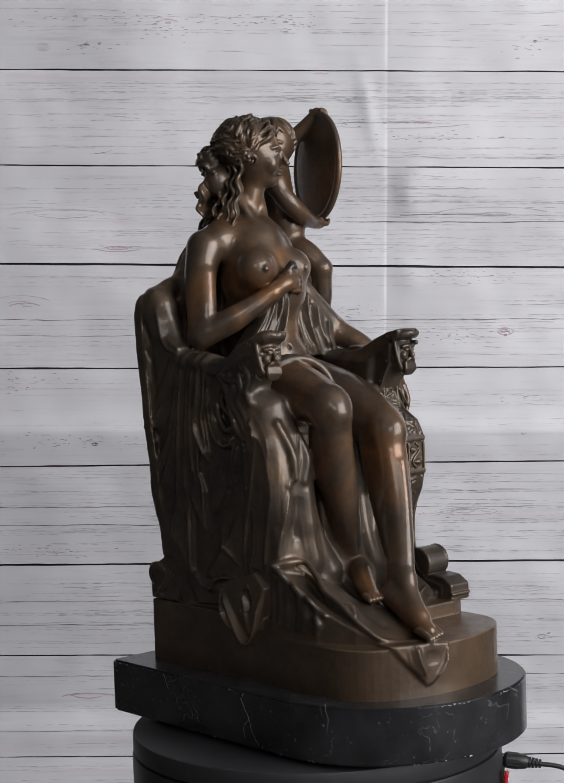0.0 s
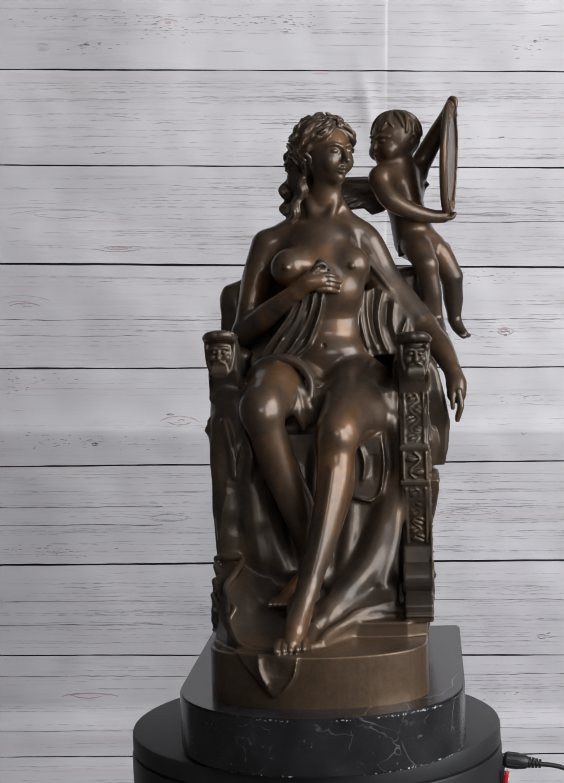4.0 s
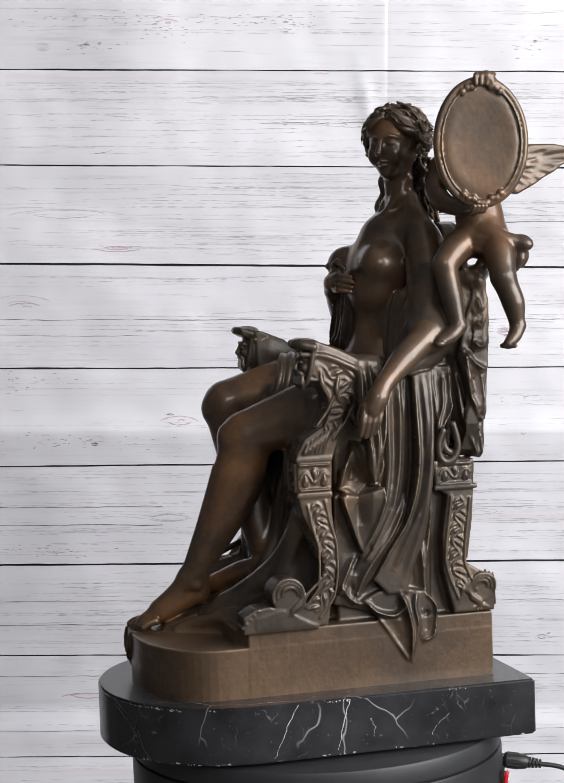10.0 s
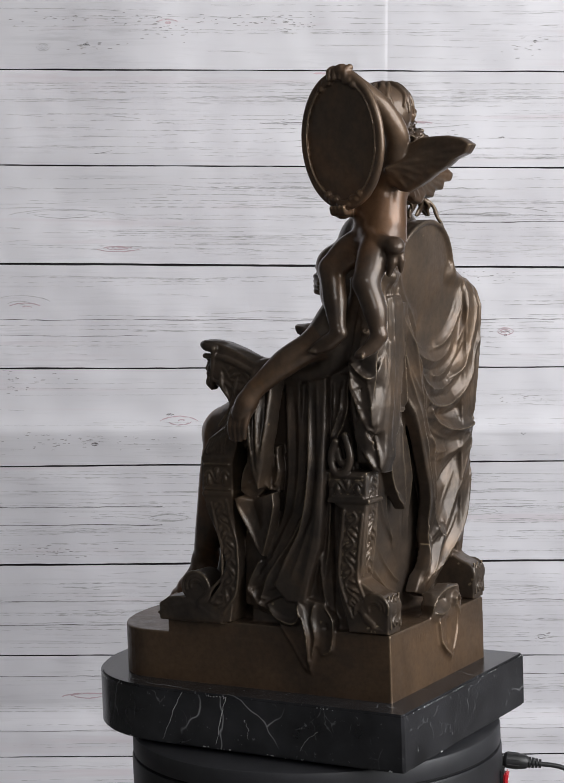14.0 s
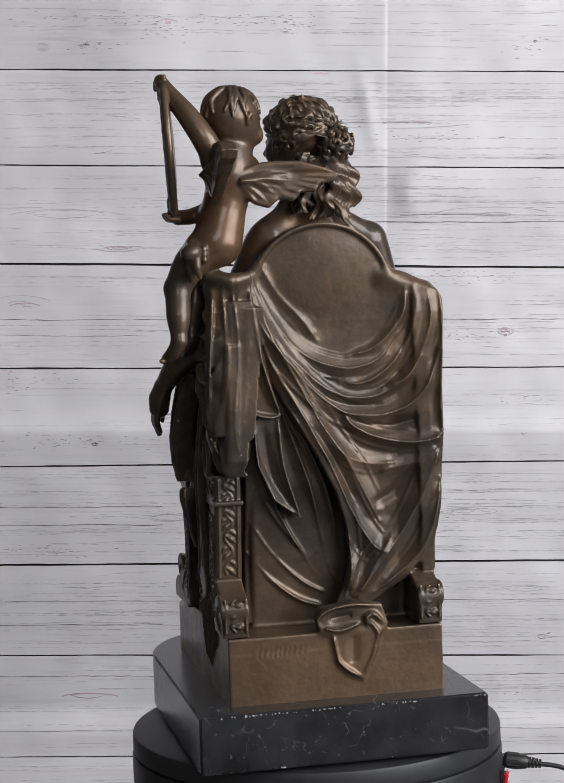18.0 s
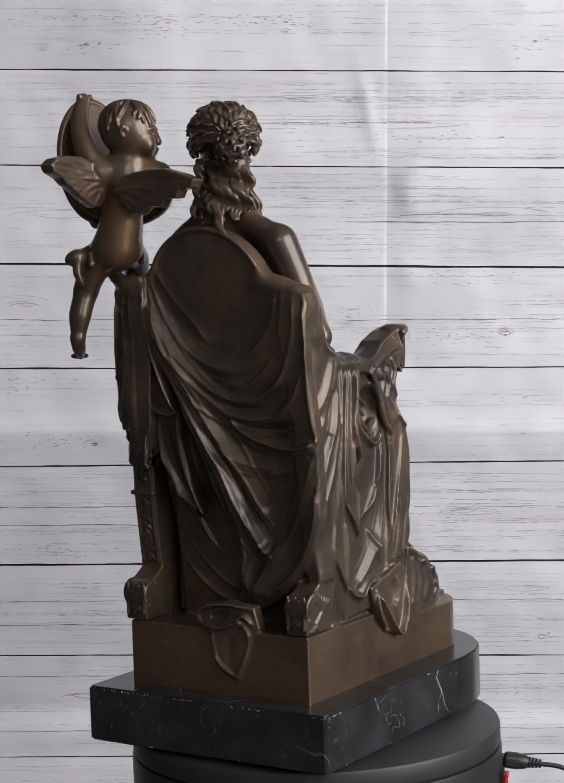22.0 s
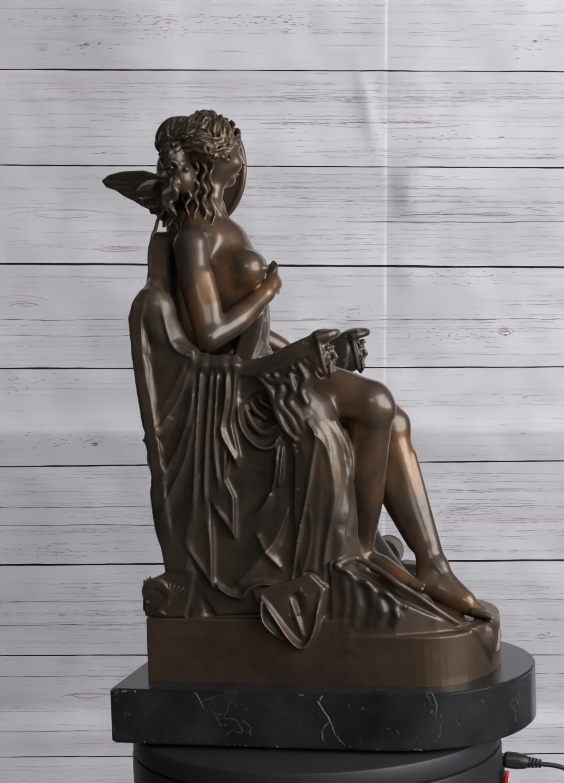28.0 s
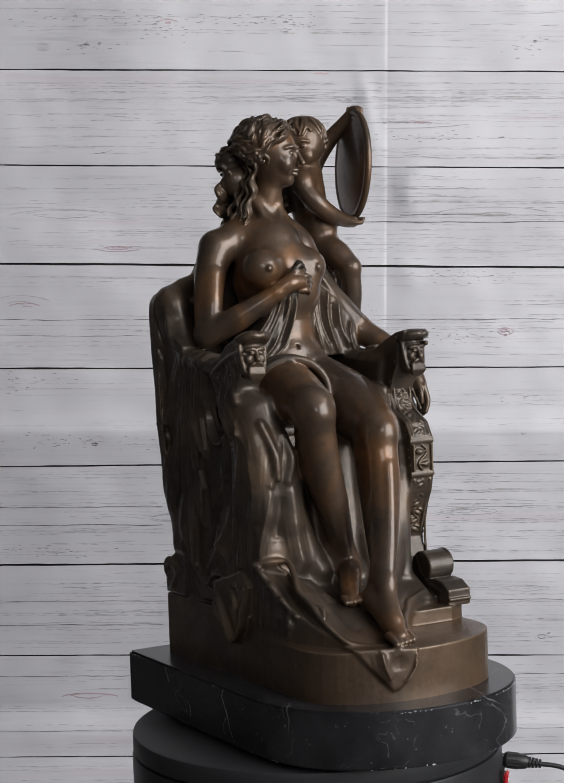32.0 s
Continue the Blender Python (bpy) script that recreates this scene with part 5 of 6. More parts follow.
wing(0, 80, 4.2, [(110, 366), (115, 374), (122, 380), (134, 384), (150, 384), (160, 382), (166, 378), (163, 373), (155, 370), (150, 366), (142, 362), (136, 358), (130, 355), (124, 352), (118, 353), (112, 358)], (108, 366),
     [(165, 379), (162, 374), (151, 369), (147, 364), (139, 360), (133, 356), (124, 353)], [(146, 380), (140, 375), (134, 370), (128, 365), (121, 360)])
wing(1, 111, 4.2, [(65, 366), (60, 370), (52, 373), (42, 374), (26, 374), (12, 370), (2, 366), (5, 361), (14, 360), (17, 355), (26, 355), (30, 350), (40, 351), (46, 346), (54, 348), (62, 353), (65, 359)], (68, 362),
     [(3, 366), (6, 362), (14, 359), (19, 356), (28, 353), (36, 351), (46, 348), (54, 348)], [(28, 370), (32, 366), (38, 362), (46, 358), (54, 355)])

clay.egg((64, 110, 361), (9, 6, 10), (0, 0, 0), 4)
clay.egg((79, 110, 364), (6, 8, 9), (0, 0, 0), 4)
clay.now = 95
# The oval looking-glass
GLASS = Matrix.Translation((102.5, 91, 384)) @ Matrix.Rotation(radians(-9), 4, "Z") @ Matrix.Rotation(radians(3), 4, "Y")
def on_glass(*p):
    return tuple(GLASS @ Vector(p))
clay.egg(on_glass(0, 0, 0), (3.2, 29, 40), (0, 3, -9), 1.0)
rim = [on_glass(0.6, 28.2 * math.cos(a), 39 * math.sin(a)) for a in np.linspace(0, math.tau, 33)]
clay.chain(rim, 2.6, 0.8, 2)
clay.chain([on_glass(3.0, 25.6 * math.cos(a), 36.2 * math.sin(a)) for a in np.linspace(0, math.tau, 33)], 0.8, 0.5, 2)
clay.egg(on_glass(3.4, 0, 0), (2.2, 25, 35.5), (0, 3, -9), 0.6, True)
for i in range(9):
    y = -12 + i * 3
    clay.egg(on_glass(2.5, y, 38 - abs(i - 4) * 1.5 + (1.2 if i % 2 else 0)), (2.2, 2.4, 2.4), (0, 0, 0), 0.7)
    clay.egg(on_glass(2.5, y, -38 + abs(i - 4) * 1.5 - (1.2 if i % 2 else 0)), (2.2, 2.4, 2.4), (0, 0, 0), 0.7)

# Drapery
clay.now = 0
def folds(lines, k=2.2):
    for pts, r in lines:
        clay.chain(pts, r, k, 5)

def back_level(out):
    """The leaning back of the throne, moved out."""
    return lambda u, v: 89.5 + out + np.maximum(v - 200, -52) * 0.1

def swag_level(u, v):
    """The back's level, sinking under the round panel."""
    return back_level(-1.5)(u, v) - (0.12 + 0.12 * np.clip((v - 275) / 20, 0, 1)) * np.clip(50 - np.hypot(u - 11, v - 290), 0, 30) + 5.0 * np.clip((-u - 38) / 24, 0, 1) * np.clip((300 - v) / 20, 0, 1)

# the back: swags that fall from the left shoulder and gather below
clay.cloth(1, 1, [(57, 303), (46, 278), (32, 234), (8, 175), (-5, 132), (-6, 91), (11, 82), (30, 81), (61, 82), (60, 148), (61, 196), (62, 260)], lambda u, v: back_level(-6.0)(u, v) - np.interp(v, [125, 170], [9, 0]), [
    (4, 6, [(47, 240), (33, 208), (17, 163), (7, 120), (-2, 100)]),
    (4, 6, [(38, 227), (20, 195), (6, 159), (0, 129), (-4, 103)]),
    (5, 6, [(57, 148), (44, 128), (24, 108), (6, 98)]),
    (5, 6, [(59, 128), (44, 110), (26, 96), (8, 90)]),
    (4, 5, [(52, 190), (42, 160), (26, 130), (10, 106)]),
    (3, 5, [(50, 164), (35, 141), (13, 117)])])
clay.cloth(1, 1, [(58, 307), (50, 313), (30, 302), (12, 290), (-10, 290), (-30, 300), (-48, 298), (-64, 293), (-67, 287), (-66, 243), (-68, 201), (-67, 182), (-66, 153), (-63, 140), (-56, 124), (-42, 106), (-23, 94), (-7, 87), (5, 92), (-2, 106), (-5, 123), (-3, 142), (5, 167), (19, 195), (32, 215), (44, 237), (54, 263), (59, 288)], swag_level, [(tall, wide * 1.3, line) for tall, wide, line in [
    (3, 6, [(50, 311), (39, 293), (24, 277), (14, 263)]),
    (4, 7, [(55, 306), (46, 284), (34, 265), (19, 252), (3, 246), (-9, 245), (-25, 250), (-38, 266)]),
    (4, 6, [(57, 302), (49, 278), (37, 259), (22, 243), (7, 231), (-9, 226), (-25, 227), (-41, 236), (-52, 251)]),
    (6, 8, [(59, 297), (51, 272), (37, 253), (22, 236), (7, 223), (-5, 216), (-24, 214), (-43, 219), (-56, 232), (-64, 255)]),
    (5.5, 6, [(-1, 217), (-8, 208), (-24, 200), (-43, 196), (-59, 197), (-67, 201)]),
    (6, 9, [(56, 291), (43, 262), (29, 237), (11, 207), (-5, 184), (-17, 161), (-26, 145)]),
    (8, 10, [(59, 288), (47, 253), (32, 227), (17, 201), (5, 178), (-5, 155), (-19, 132), (-27, 126)]),
    (6, 7, [(38, 227), (25, 205), (10, 175), (0, 152), (-4, 133), (-5, 116), (-2, 98)]),
    (4, 5, [(-48, 295), (-49, 281), (-44, 262), (-31, 244), (-15, 235), (0, 236)]),
    (3, 4.5, [(-43, 294), (-42, 281), (-35, 269), (-22, 257), (-6, 253)]),
    (4, 6, [(-57, 292), (-58, 274), (-53, 256), (-44, 239), (-28, 231)]),
    (3.0, 3.2, [(-65, 290), (-66, 255), (-65, 224), (-67, 202)]),
    (4, 8, [(-66, 195), (-60, 179), (-52, 160), (-42, 141), (-28, 122), (-12, 103), (-5, 95)]),
    (5, 7, [(-65, 172), (-62, 150), (-55, 131), (-42, 115), (-21, 99)]),
    (3, 6, [(8, 198), (-5, 188), (-20, 183), (-36, 183)]),
    (3, 7, [(-63, 193), (-49, 183), (-23, 177)]),
    (3, 5, [(-19, 134), (-9, 119), (-5, 100)]),
    (3, 6, [(-33, 135), (-22, 119), (-10, 98)]),
    (-3.5, 5, [(4, 219), (-12, 210), (-34, 207), (-56, 212)]),
    (-3, 4, [(-46, 292), (-46, 275), (-39, 250)]),
    (-3, 5, [(-20, 155), (-36, 164), (-55, 183)]),
    (-2.5, 4, [(28, 245), (13, 230), (-6, 221), (-31, 220)]),
    (-2.5, 4, [(20, 211), (5, 188), (-10, 158)])]], 9.0, 3.0)
# the gathered end on the ground and its tongue over the edge
clay.cloth(1, 1, [(23, 88), (19, 95), (-2, 98), (-21, 95), (-25, 82), (-18, 75), (-15, 63), (-7, 48), (2, 52), (9, 60), (12, 76), (20, 80)], lambda u, v: 101.6 + 0.0 * u, [
    (4, 3, [(20, 81), (22, 88), (14, 94), (-2, 96), (-18, 94)]),
    (3, 3, [(18, 82), (7, 80), (-7, 84)]),
    (3.5, 3, [(12, 78), (9, 60), (-6, 49)]),
    (3, 3, [(-9, 88), (-18, 76), (-15, 63), (-7, 49)]),
    (4, 3, [(-21, 83), (-15, 89), (-10, 87), (-11, 81)]),
    (-2.5, 6, [(-2, 77), (-1, 57)]),
    (-3, 5, [(14, 87), (-2, 89)])], 9, 4.0)
# the flared flap, the long flap under it and the free end beside them
clay.cloth(1, 1, [(82, 296), (68, 301), (59, 291), (57, 260), (56, 212), (59, 190), (71, 182), (79, 187), (85, 204), (86, 261)], back_level(1.0), [
    (6, 4, [(75, 297), (74, 254), (78, 222), (81, 200)]),
    (7, 4.5, [(69, 298), (66, 254), (69, 215), (66, 190)]),
    (5, 3.5, [(81, 294), (84, 248), (85, 208)]),
    (-4, 3.5, [(71, 290), (70, 250), (74, 205)]),
    (4, 4, [(84, 204), (77, 192), (68, 185), (58, 191)]),
    (3.5, 4, [(61, 260), (60, 228), (63, 200), (71, 189)])])
clay.cloth(1, 1, [(57, 219), (55, 187), (44, 163), (26, 150), (32, 170), (37, 196), (39, 218)], back_level(2.0), [
    (3.5, 4, [(57, 215), (54, 186), (44, 164), (27, 151)]),
    (3, 4, [(41, 215), (38, 186), (32, 166), (27, 152)]),
    (-2, 5, [(50, 212), (45, 180), (34, 160)])])
clay.cloth(1, 1, [(67, 305), (58, 305), (55, 278), (48, 247), (39, 217), (45, 215), (54, 216), (63, 223), (64, 254), (66, 285)], back_level(3.5), [
    (4.5, 5, [(58, 294), (53, 259), (46, 234), (39, 217)]),
    (3, 5, [(66, 291), (64, 254), (63, 225)]),
    (3, 2.6, [(63, 224), (54, 218), (45, 216), (39, 217)])])
# the free end's volume and the sleeve beside it
clay.egg((71, 92, 298), (14, 10, 9), (0, 0, 0), 6)
clay.chain([(82, 98, 306), (70, 103, 302), (60, 102, 304)], [4, 5, 3], 4)
clay.chain([(46, 74, 316), (56, 71, 292), (70, 65, 273), (79, 62, 264)], [9.5, 12.5, 13, 11], 8)
for pts in ([(44, 60, 312), (58, 57, 292), (70, 58, 268)], [(52, 64, 308), (66, 60, 286), (80, 52, 270)], [(62, 78, 300), (74, 66, 286), (84, 56, 268)], [(48, 61, 298), (60, 57, 280), (66, 58, 262)]):
    clay.chain(pts, [0.8, 1.8, 1.0], 4.0, 6)
clay.cloth(1, -1, [(40, 290), (50, 294), (62, 284), (73, 268), (75, 246), (40, 245), (36, 268)], lambda u, v: -57 + (302 - v) * 0.22, [
    (3.5, 6, [(45, 306), (42, 284), (44, 264), (50, 246)]),
    (4, 5, [(56, 298), (50, 276), (52, 258), (57, 246)]),
    (3, 6, [(62, 286), (60, 268), (65, 250)]),
    (4, 4, [(38, 290), (38, 268), (43, 248)]),
    (4, 4, [(70, 270), (66, 258), (70, 247)]),
    (-3, 4, [(48, 296), (46, 270), (50, 252)]),
    (-3, 4, [(57, 284), (55, 264)])], 16, 3.0)
clay.plate([(78, 302), (60, 302), (58, 230), (60, 192), (74, 192), (78, 214)], 1, 78, 92, 4, 4)
clay.plate([(-2, 244), (66, 247), (62, 180), (60, 140), (52, 90), (6, 92), (10, 120), (20, 150), (2, 190)], 0, 60, 71, 4, 4)
clay.plate([(77, 262), (104, 262), (103, 222), (97, 182), (90, 182), (81, 197), (76, 219)], 0, 66, 76, 4, 4)
# the left side: a recessed lining, a narrow and a broad band of the robe, and the pointed flaps under the hand
clay.cloth(0, 1, [(27, 235), (59, 242), (76, 242), (76, 191), (61, 172), (59, 82), (25, 82), (-7, 91), (-5, 161), (9, 173), (29, 192)], lambda u, v: 74.5 + 0.0 * u, [
    (3, 5, [(34, 230), (31, 205), (30, 173), (24, 144), (7, 119)]),
    (3, 6, [(45, 233), (43, 201), (41, 172), (33, 144), (13, 118), (0, 102)]),
    (4, 6, [(64, 236), (65, 204), (62, 172), (59, 140), (55, 111)]),
    (7, 7, [(76, 240), (77, 223), (73, 210), (65, 197)]),
    (4, 5, [(71, 236), (69, 216), (64, 201)]),
    (4, 7, [(7, 122), (0, 109), (-5, 96)]),
    (5, 7, [(23, 125), (13, 109), (6, 94)]),
    (4, 6, [(52, 130), (53, 114), (55, 91)]),
    (-4, 6, [(12, 122), (7, 109)]),
    (-3, 5, [(38, 224), (37, 192), (35, 160)]),
    (4, 6, [(-3, 103), (6, 92), (22, 90)])])
clay.cloth(0, 1, [(30, 235), (41, 236), (42, 208), (40, 176), (35, 148), (23, 127), (12, 113), (7, 114), (18, 132), (27, 154), (31, 177), (31, 205)], lambda u, v: 77.5 + 0.0 * u, [
    (2.2, 5, [(32, 232), (32, 205), (32, 177), (27, 151), (15, 126)]),
    (2.2, 5, [(40, 234), (40, 205), (38, 173), (31, 145), (17, 122)]),
    (-1.5, 5, [(36, 227), (36, 192), (33, 161)])], 10, 3.5)
clay.cloth(0, 1, [(48, 237), (54, 239), (62, 240), (62, 208), (60, 174), (57, 148), (54, 132), (46, 113), (41, 96), (28, 96), (18, 106), (29, 125), (40, 142), (46, 161), (49, 183), (49, 208)], lambda u, v: 83.0 + 2.0 * np.sin(v * 0.045), [
    (2.6, 2.6, [(50, 236), (50, 208), (50, 183), (47, 162), (41, 143), (31, 127), (20, 108)]),
    (2, 6, [(60, 236), (60, 206), (57, 174), (53, 148), (46, 124), (38, 102)]),
    (1.4, 3, [(55, 236), (56, 212), (55, 188)]),
    (1.6, 3.5, [(50, 150), (42, 132), (32, 112)]),
    (-1.5, 4, [(54, 220), (54, 188), (50, 160), (42, 138)])], 13, 2.4)
clay.cloth(0, 1, [(13, 148), (27, 157), (43, 160), (44, 150), (38, 134), (26, 119), (16, 103), (6, 100), (4, 110), (18, 125)], lambda u, v: 77 + 0.0 * u, [
    (4, 6, [(42, 154), (32, 135), (17, 116), (9, 103)]),
    (3, 5, [(34, 154), (24, 135), (12, 116)])])
clay.cloth(0, 1, [(-4, 162), (0, 164), (8, 162), (25, 167), (26, 158), (21, 142), (12, 124), (9, 127), (1, 147)], lambda u, v: np.interp(v, [124, 160], [82, 89]) - 0.5 * np.clip(9 - np.abs(u - 8), 0, 9) * np.clip((v - 126) / 30, 0, 1), [
    (2.4, 2.6, [(-4, 161), (2, 147), (10, 126)]),
    (2.4, 3, [(25, 166), (26, 158), (20, 142), (12, 125)]),
    (-1.5, 6, [(8, 158), (11, 142)])], 10, 3.0)
clay.cloth(0, 1, [(7, 197), (16, 195), (25, 196), (28, 180), (25, 167), (15, 168), (8, 162), (0, 163), (-4, 166), (-2, 178), (2, 184)], lambda u, v: 80.5 + 0.0 * u, [
    (3, 5, [(5, 192), (1, 181), (-3, 167)]),
    (2.5, 3, [(-3, 166), (2, 165), (8, 162), (16, 168), (25, 167)]),
    (3, 5, [(25, 193), (26, 180), (22, 169)]),
    (-2.5, 6, [(7, 184), (5, 171)]),
    (5, 5, [(8, 196), (9, 187), (14, 176), (19, 169)]),
    (-2, 4, [(16, 187), (19, 177)])])
clay.cloth(0, 1, [(8, 198), (13, 196), (17, 187), (19, 177), (20, 169), (15, 173), (10, 184)], lambda u, v: 86 + 0.0 * u, [
    (3, 4, [(10, 197), (12, 187), (18, 172)])], 8)
clay.cloth(0, 1, [(11, 247), (27, 252), (32, 243), (16, 212), (10, 206), (4, 216), (7, 232)], lambda u, v: 79 + 0.0 * u, [
    (5, 7, [(27, 247), (17, 234), (10, 216)]),
    (4, 5, [(18, 247), (11, 233), (7, 217)]),
    (3, 5, [(32, 242), (24, 228), (15, 209)])])
clay.cloth(0, 1, [(10, 249), (18, 252), (27, 251), (28, 228), (26, 205), (22, 186), (17, 169), (13, 180), (12, 198), (8, 222)], lambda u, v: np.interp(v, [165, 200, 235, 252], [94, 95.5, 89, 80]), [
    (2.6, 3.2, [(12, 247), (11, 222), (14, 198), (16, 174)]),
    (3, 3.4, [(18, 250), (17, 224), (19, 200), (18, 178)]),
    (2.4, 3, [(26, 249), (26, 226), (24, 204), (20, 184)]),
    (-2, 3, [(15, 240), (14, 215), (16, 190)]),
    (-2, 3, [(22, 240), (22, 215), (21, 195)])], 14, 2.4)
clay.cloth(0, 1, [(11, 93), (22, 98), (38, 99), (54, 96), (62, 86), (60, 66), (52, 62), (48, 68), (44, 50), (40, 52), (30, 68), (20, 82)], lambda u, v: 79 + 0.0 * u, [
    (4, 3, [(12, 93), (20, 85), (32, 82), (38, 88), (35, 96)]),
    (5, 4, [(36, 97), (40, 86), (43, 72), (43, 53)]),
    (3.5, 3.4, [(48, 97), (46, 86), (48, 74), (45, 58)]),
    (2, 2.4, [(20, 82), (30, 67), (41, 51)]),
    (3, 2.4, [(54, 95), (61, 85), (59, 67), (51, 63)]),
    (-3, 5, [(30, 78), (36, 62)]),
    (-2.5, 4, [(55, 84), (54, 69)])], 9, 2.4)
# the free end over the back post: an under layer, the apron with its curved hem, and a loop of cloth
clay.cloth(0, 1, [(78, 248), (79, 223), (82, 204), (86, 191), (90, 182), (97, 180), (100, 190), (100, 203), (103, 254), (105, 285), (91, 292), (82, 273)], lambda u, v: 77 - 0.07 * np.clip(u - 90, 0, 40) ** 2, [
    (4, 5, [(79, 235), (82, 207), (89, 191), (95, 181)]),
    (3, 4, [(92, 206), (96, 194), (97, 182)]),
    (-3, 6, [(86, 213), (92, 194)]),
    (4, 6, [(99, 206), (100, 190), (97, 181)]),
    (3, 5, [(80, 235), (84, 210), (92, 187)])], 14)
clay.cloth(0, 1, [(81, 255), (79, 248), (83, 233), (87, 217), (92, 208), (96, 205), (99, 207), (101, 222), (102, 248), (104, 273), (104, 289), (91, 291), (85, 273)], lambda u, v: 84 - 0.07 * np.clip(u - 90, 0, 40) ** 2, [
    (2.6, 2.6, [(80, 246), (83, 232), (88, 217), (92, 208), (96, 205), (98, 208), (101, 222)]),
    (6, 6, [(83, 252), (88, 245), (95, 240), (99, 242), (102, 254)]),
    (6, 7, [(89, 258), (93, 254), (98, 257), (102, 270)]),
    (5, 6, [(91, 270), (95, 268), (100, 276)]),
    (5, 6, [(82, 251), (85, 236), (89, 223)]),
    (4, 6, [(93, 286), (96, 278), (101, 285)]),
    (-5, 7, [(90, 250), (96, 247)]),
    (5, 8, [(94, 237), (96, 223), (96, 208)]),
    (-4, 8, [(88, 235), (92, 220)]),
    (3, 5, [(82, 242), (86, 226), (92, 212)]),
    (-2.5, 5, [(92, 262), (97, 264)])], 14)
clay.chain([(82, 75, 204), (82, 77, 197), (82, 78, 189), (82, 75, 182), (82, 69, 180), (82, 65, 185), (82, 65, 193), (82, 68, 200)], 2.4, 1.2)
clay.chain([(80, 68, 196), (80, 70, 188), (80, 75, 185)], 2.6, 1.2)
# the right side: the lining, the robe over the knee with its crests, and the free end that hangs from the arm
clay.plate([(62, 252), (32, 246), (26, 205), (10, 210), (-14, 206), (-26, 192), (-29, 176), (-27, 140), (-21, 100), (-14, 84), (56, 84), (74, 110), (80, 152), (84, 200), (88, 262)], 0, -58, -46, 4, 4)
clay.cloth(0, -1, [(62, 246), (40, 243), (9, 238), (-3, 206), (-16, 211), (-25, 198), (-31, 178), (-31, 158), (-25, 126), (-22, 98), (1, 90), (24, 83), (52, 81), (64, 100), (72, 130), (72, 200)], lambda u, v: 59.0 - 0.02 * np.clip(-u - 8, 0, 30) ** 2 * 0.6, [
    (6, 5.5, [(-10, 227), (-12, 214), (-16, 208), (-20, 201), (-17, 182), (-12, 159), (-6, 133), (0, 105)]),
    (6, 6, [(-16, 208), (-25, 194), (-29, 178), (-30, 158), (-24, 129), (-21, 106)]),
    (4, 9, [(-2, 159), (9, 133), (26, 113), (40, 100)]),
    (4, 8, [(-14, 156), (-14, 133), (-6, 104)]),
    (4.5, 4, [(53, 105), (45, 97), (34, 94), (28, 100), (18, 103), (4, 100)]),
    (4, 3, [(6, 197), (8, 175), (11, 164)]),
    (3.5, 2.8, [(3, 195), (5, 175), (7, 166)]),
    (3.5, 5, [(11, 164), (18, 153), (30, 143)]),
    (5, 3.6, [(32, 228), (30, 207), (20, 194), (10, 193), (4, 201)]),
    (-3.5, 10, [(-8, 185), (-4, 155), (6, 125)]),
    (-3, 10, [(20, 180), (24, 150), (34, 124)]),
    (3, 5, [(24, 138), (14, 122), (6, 112)])])
clay.egg((-67, 17, 214), (18, 15, 18), (0, 0, 0), 2, True)               # hollow under the arm, with folds inside
clay.chain([(-54, 30, 226), (-56, 26, 212), (-57, 17, 202), (-56, 8, 206)], [2, 2.4, 2], 1.5)
clay.chain([(-53, 27, 229), (-54, 23, 218), (-54, 15, 211)], [1.6, 2.2, 1.6], 1.5)
clay.chain([(-52, 22, 230), (-53, 18, 222), (-53, 11, 218)], [1.4, 1.8, 1.4], 1.5)
for line in ([(16, 238), (9, 229), (5, 214), (0, 204), (-6, 198)], [(6, 240), (2, 232), (4, 222), (-3, 213), (-8, 203)], [(-4, 240), (-6, 230), (-3, 222), (-9, 214), (-12, 206)], [(14, 241), (8, 236), (-2, 236), (-8, 228)], [(-10, 246), (-14, 238), (-11, 230), (-14, 222)]):
    clay.chain([(-62.5, y, z) for y, z in line], [1.4, 2.2, 1.5], 1.6)
arm_leaf = random.Random(8)
for i in range(9):                                                           # leaf relief on the arm's side
    y, z, n = arm_leaf.uniform(-22, 6), arm_leaf.uniform(240, 256), arm_leaf.uniform(3, 7)
    clay.chain([(-61.8, y, z), (-62.2, y - 0.4 * n, z - 0.7 * n + arm_leaf.uniform(-2, 2)), (-61.8, y - 0.9 * n, z - n)], [0.5, 1.2, 0.5], 1.2, 3)
